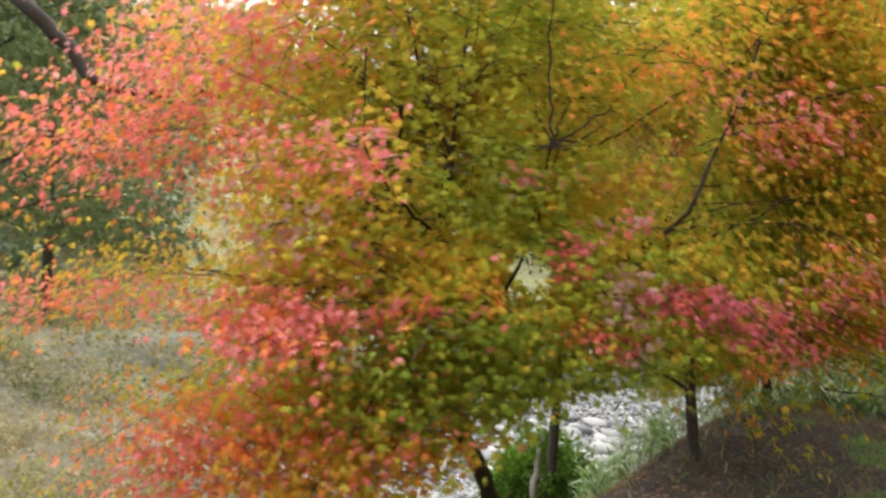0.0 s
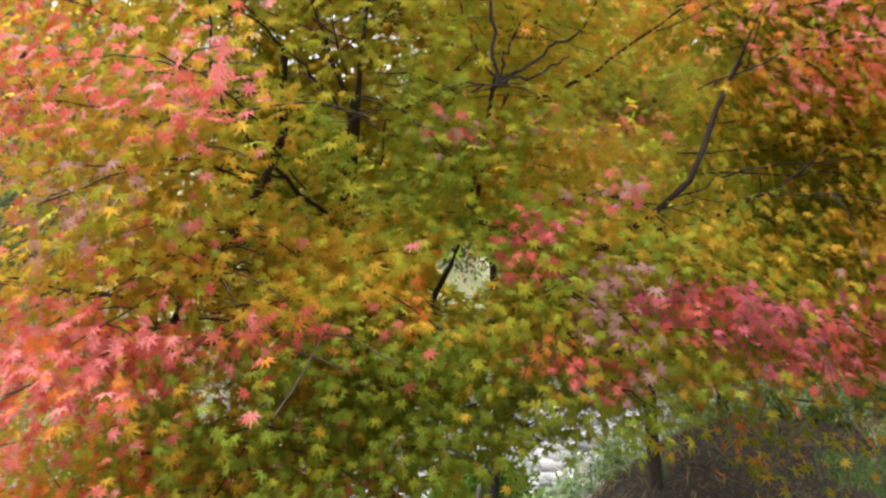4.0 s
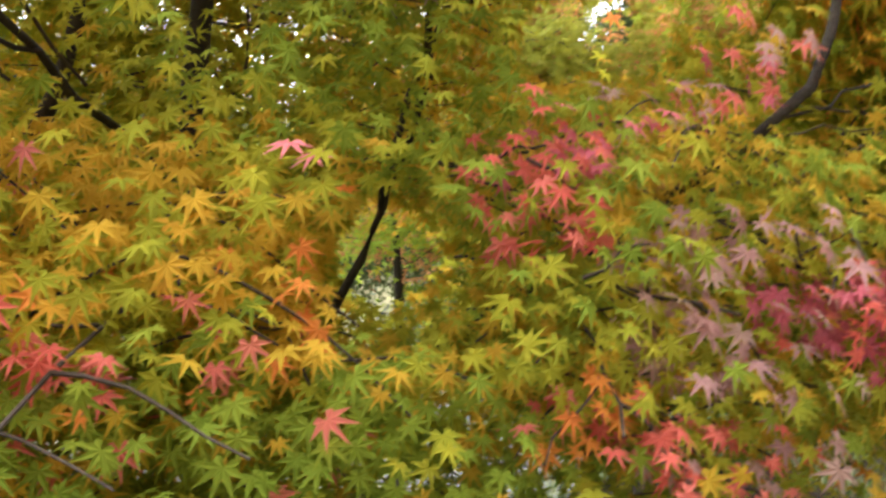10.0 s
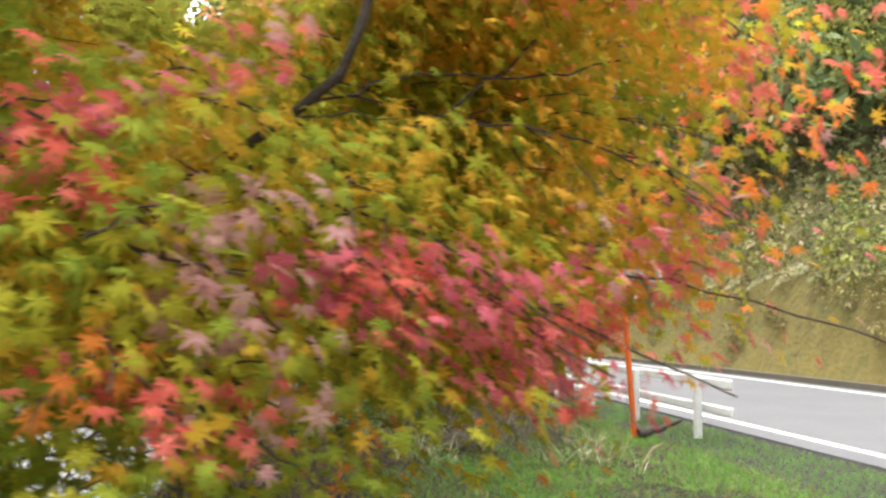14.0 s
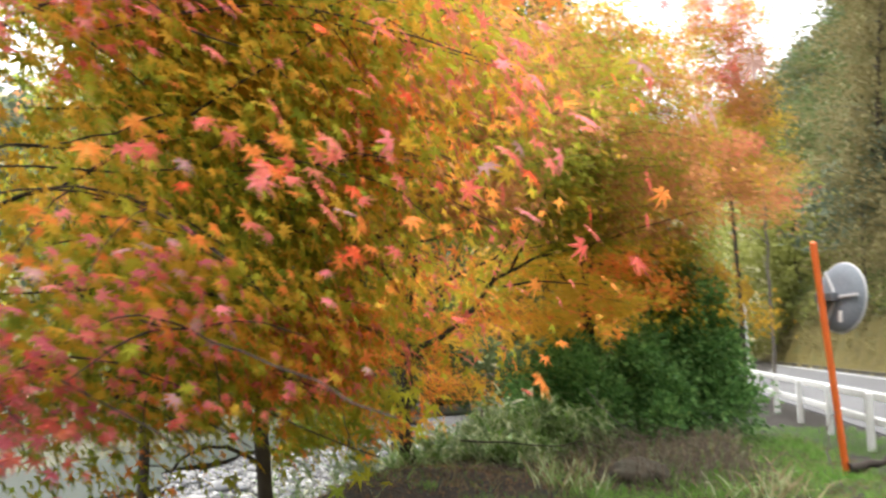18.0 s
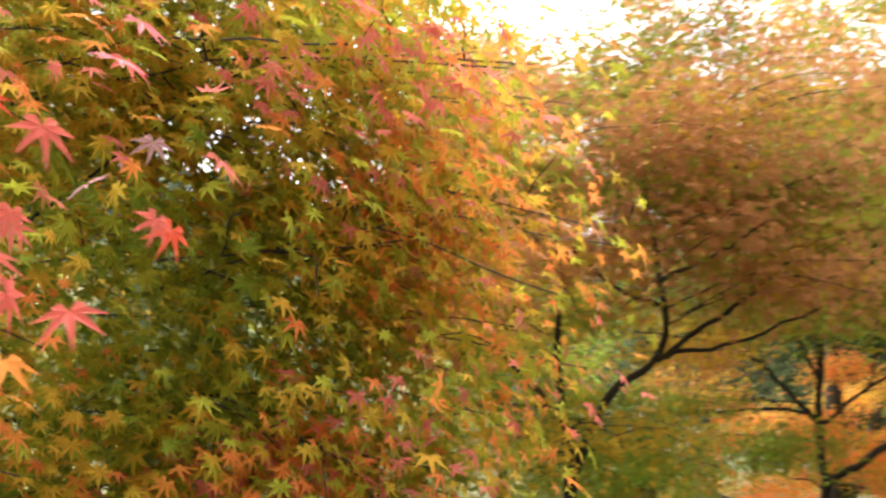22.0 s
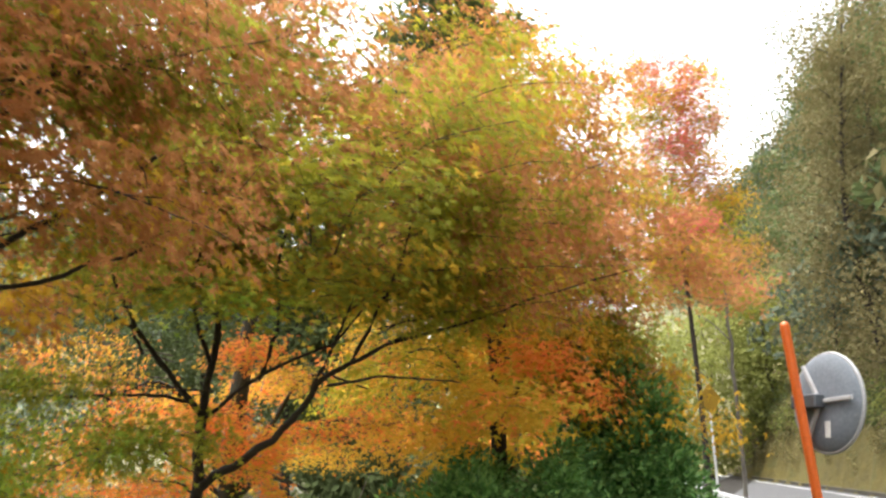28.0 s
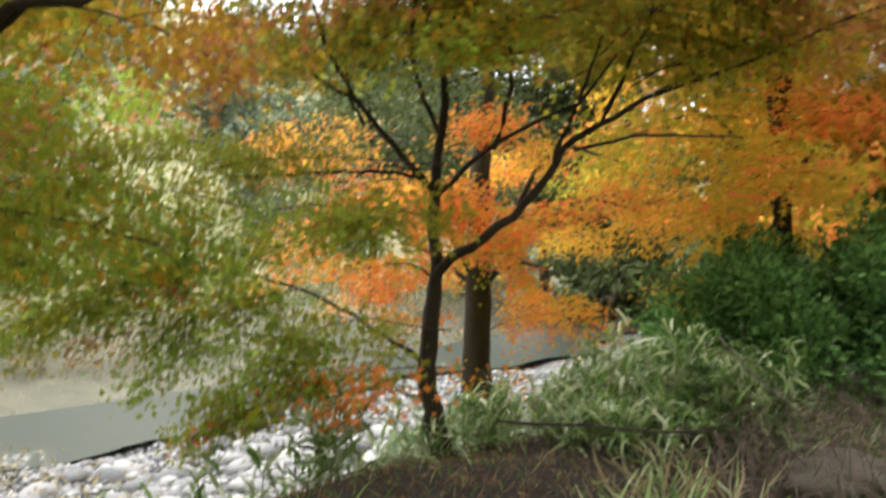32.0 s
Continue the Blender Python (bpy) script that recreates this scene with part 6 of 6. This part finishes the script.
# ---- guard rail ----
def box_bm(sx, sy, sz, bev=0.0):
    bm = bmesh.new()
    bmesh.ops.create_cube(bm, size=1)
    bmesh.ops.scale(bm, vec=(sx, sy, sz), verts=bm.verts)
    if bev:
        bmesh.ops.bevel(bm, geom=list(bm.edges), offset=bev, segments=1, affect="EDGES")
    return bm


def guard_rail():
    root = tagged(new("guard_rail"), "white painted steel guard rail along the road", "guard rail")
    heading = math.degrees(math.atan2(AY, AX))
    post = None
    for k in range(13):
        x, y = road_xy(12 + 2.0 * k, 4.05)
        if post is None:
            post = part("post", box_bm(0.085, 0.085, 0.82, 0.01), WHITE, root)
            mesh = post.data
        else:
            post = put("post", mesh, root)
        post.matrix_basis = pose(x, y, 0.335, 0, 0, heading)
    for z, hgt in ((0.70, 0.11), (0.38, 0.10)):
        x, y = road_xy(24.2, 4.14)
        beam = part("beam", box_bm(25.8, 0.055, hgt, 0.012), WHITE, root)
        beam.matrix_basis = pose(x, y, z, 0, 0, heading)


guard_rail()


# ---- traffic mirror, seen from behind ----
def traffic_mirror():
    root = tagged(new("traffic_mirror"), "round convex traffic mirror on an orange pole, seen from behind", "traffic mirror")
    foot, top = np.array([8.43, 9.02, -0.1]), np.array([8.17, 9.0, 2.48])
    V, Fq = tube_arrays([foot + (top - foot) * t for t in np.linspace(0, 1, 6)], [0.036] * 6, 16)
    pole = put("pole", fast_mesh("pole", V, Fq, [ORANGE], None, True), root, "orange painted steel pole")
    cap = bmesh.new()
    bmesh.ops.create_uvsphere(cap, u_segments=12, v_segments=6, radius=0.037)
    o = part("cap", cap, ORANGE, pole, "", True)
    o.location = top
    # the face looks away from the path; z of the disc points at the back
    turn = Matrix.LocRotScale((8.50, 9.02, 1.90), Vector((-0.985, 0.06, 0.10)).to_track_quat("Z", "Y"), (0.95, 0.95, 0.95))
    bm = bmesh.new()
    prof = [(0.0, 0.045), (0.12, 0.043), (0.25, 0.035), (0.36, 0.018), (0.385, 0.0), (0.40, -0.01), (0.40, -0.04), (0.38, -0.05)]
    rings = []
    for r, z in prof:
        rings.append([bm.verts.new((r * math.cos(t), r * math.sin(t), z)) for t in np.linspace(0, 2 * math.pi, 40, endpoint=False)] if r else [bm.verts.new((0, 0, z))])
    for p, q in zip(rings, rings[1:]):
        for k in range(40):
            if len(p) == 1:
                bm.faces.new((p[0], q[k], q[(k + 1) % 40]))
            else:
                bm.faces.new((p[k], q[k], q[(k + 1) % 40], p[(k + 1) % 40]))
    back = part("mirror_back", bm, GREYBACK, root, "grey domed back shell", True)
    back.matrix_basis = turn
    g = bmesh.new()
    bmesh.ops.create_circle(g, cap_ends=True, segments=40, radius=0.38)
    face = part("mirror_face", g, MIRROR, back, "silvered mirror face")
    face.matrix_basis = pose(0, 0, -0.045)
    V, Fq = tube_arrays([(0.4 * math.cos(t), 0.4 * math.sin(t), -0.02) for t in np.linspace(0, 2 * math.pi, 41)], [0.016] * 41, 6)
    rim = put("rim", fast_mesh("rim", V, Fq, [RIM], None, True), back, "pale grey rolled rim")
    for ang in (2, 122, 242):
        b = part("bracket_arm", box_bm(0.36, 0.035, 0.03, 0.005), RIM, back)
        b.matrix_basis = pose(0, 0, 0.06, 0, 0, ang) @ pose(0.18, 0, 0)
    clamp = part("clamp", box_bm(0.30, 0.11, 0.10, 0.01), STEEL, back, "steel pole clamp")
    clamp.matrix_basis = pose(-0.1, 0.0, 0.10)
    tag = part("label_plate", box_bm(0.06, 0.13, 0.004), STICKER, back, "small white sticker")
    tag.matrix_basis = pose(0.06, -0.22, 0.044, 0, 0, 0)


MIRROR = bpy.data.materials.new("mirror_glass")
MIRROR.use_nodes = True
MIRROR.node_tree.nodes["Principled BSDF"].inputs["Metallic"].default_value = 1.0
MIRROR.node_tree.nodes["Principled BSDF"].inputs["Roughness"].default_value = 0.04
traffic_mirror()


# ---- road sign and bare trunk beside the rail ----
def road_sign(x, y):
    root = tagged(new("road_sign"), "yellow diamond road sign on a white pole beyond the rail", "road sign")
    V, Fq = tube_arrays([(x, y, -0.1), (x, y, 1.2), (x - 0.03, y, 2.95)], [0.026] * 3, 12)
    put("pole", fast_mesh("pole", V, Fq, [WHITE], None, True), root, "white painted pole")
    panel = part("panel", box_bm(0.52, 0.52, 0.012, 0.004), SIGN, root, "weathered yellow diamond panel")
    panel.matrix_basis = pose(x - 0.03, y - 0.05, 2.72, 90, 0, 8) @ pose(0, 0, 0, 0, 0, 45)
    for h in (2.6, 2.85):
        b = part("bracket", box_bm(0.16, 0.03, 0.03, 0.004), STEEL, root)
        b.matrix_basis = pose(x - 0.03, y - 0.03, h, 0, 0, 8)


road_sign(16.0, 20.55)


def bare_trunk():
    root = tagged(new("bare_tree"), "slender pale bare trunk leaning beside the road", "tree")
    c = curve_points([(13.5, 16.45, -0.1), (13.32, 16.2, 1.6), (13.05, 15.85, 3.2), (12.85, 15.6, 4.8)], 14, 0.015)
    V, Fq = tube_arrays(c, np.linspace(0.042, 0.02, 14), 8, 0.06)
    stem = put("trunk", fast_mesh("trunk", V, Fq, [DEADWOOD], None, True), root)
    for k in (7, 9, 11, 12):
        e = c[k] + rng.normal(size=3) * [0.5, 0.5, 0.1] + [0, 0, 0.5]
        V, Fq = tube_arrays(curve_points([c[k], (c[k] + e) / 2 + [0, 0, 0.05], e], 6), np.linspace(0.016, 0.005, 6), 5)
        put("branch", fast_mesh("branch", V, Fq, [DEADWOOD], None, True), root)


bare_trunk()


# ---- driftwood and fallen branches ----
def dead_branch(pts, r, label, forks=3, mat=None):
    root = tagged(new("fallen_branch"), label, "branch")
    c = curve_points(pts, 12, 0.01)
    V, Fq = tube_arrays(c, np.linspace(r, r * 0.3, 12), 7, 0.08)
    put("stem", fast_mesh("stem", V, Fq, [mat or DEADWOOD], None, True), root)
    for k in range(forks):
        b = c[3 + 2 * k]
        e = b + rng.normal(size=3) * [0.18, 0.18, 0.08] + [0, 0, 0.16]
        V, Fq = tube_arrays(curve_points([b, (b + e) / 2 + rng.normal(size=3) * 0.03, e], 6), np.linspace(r * 0.5, r * 0.12, 6), 5)
        put("fork", fast_mesh("fork", V, Fq, [mat or DEADWOOD], None, True), root)


dead_branch([(5.16, 8.6, 1.05), (5.31, 8.6, 0.86), (5.57, 8.6, 0.62), (5.95, 8.65, 0.02)], 0.0055, "bleached dead branch propped in the undergrowth", 4)
dead_branch([(4.2, 9.4, 0.55), (5.05, 9.4, 0.46), (5.68, 9.4, 0.40), (6.1, 9.4, 0.05)], 0.010, "dark dead branch lying over the bamboo grass", 2, BARK)
dead_branch([(5.05, 11.6, 0.0), (5.25, 11.6, 0.7), (5.4, 11.6, 1.1), (5.55, 11.6, 1.42)], 0.016, "white bleached driftwood behind the maples", 3)
dead_branch([(0.75, 6.75, -0.1), (0.8, 6.8, 0.2), (0.84, 6.8, 0.42)], 0.03, "dark broken stump at the top of the bank", 0)
dead_branch([(8.38, 8.95, 0.09), (8.7, 8.9, 0.13), (9.1, 8.85, 0.22)], 0.065, "short dark log beside the mirror pole", 0, BARK)
dead_branch([(7.35, 8.05, 0.3), (7.75, 8.5, 0.45), (8.15, 8.9, 0.62), (8.4, 9.0, 0.7)], 0.012, "dark stick leaning on the mirror pole", 0, BARK)
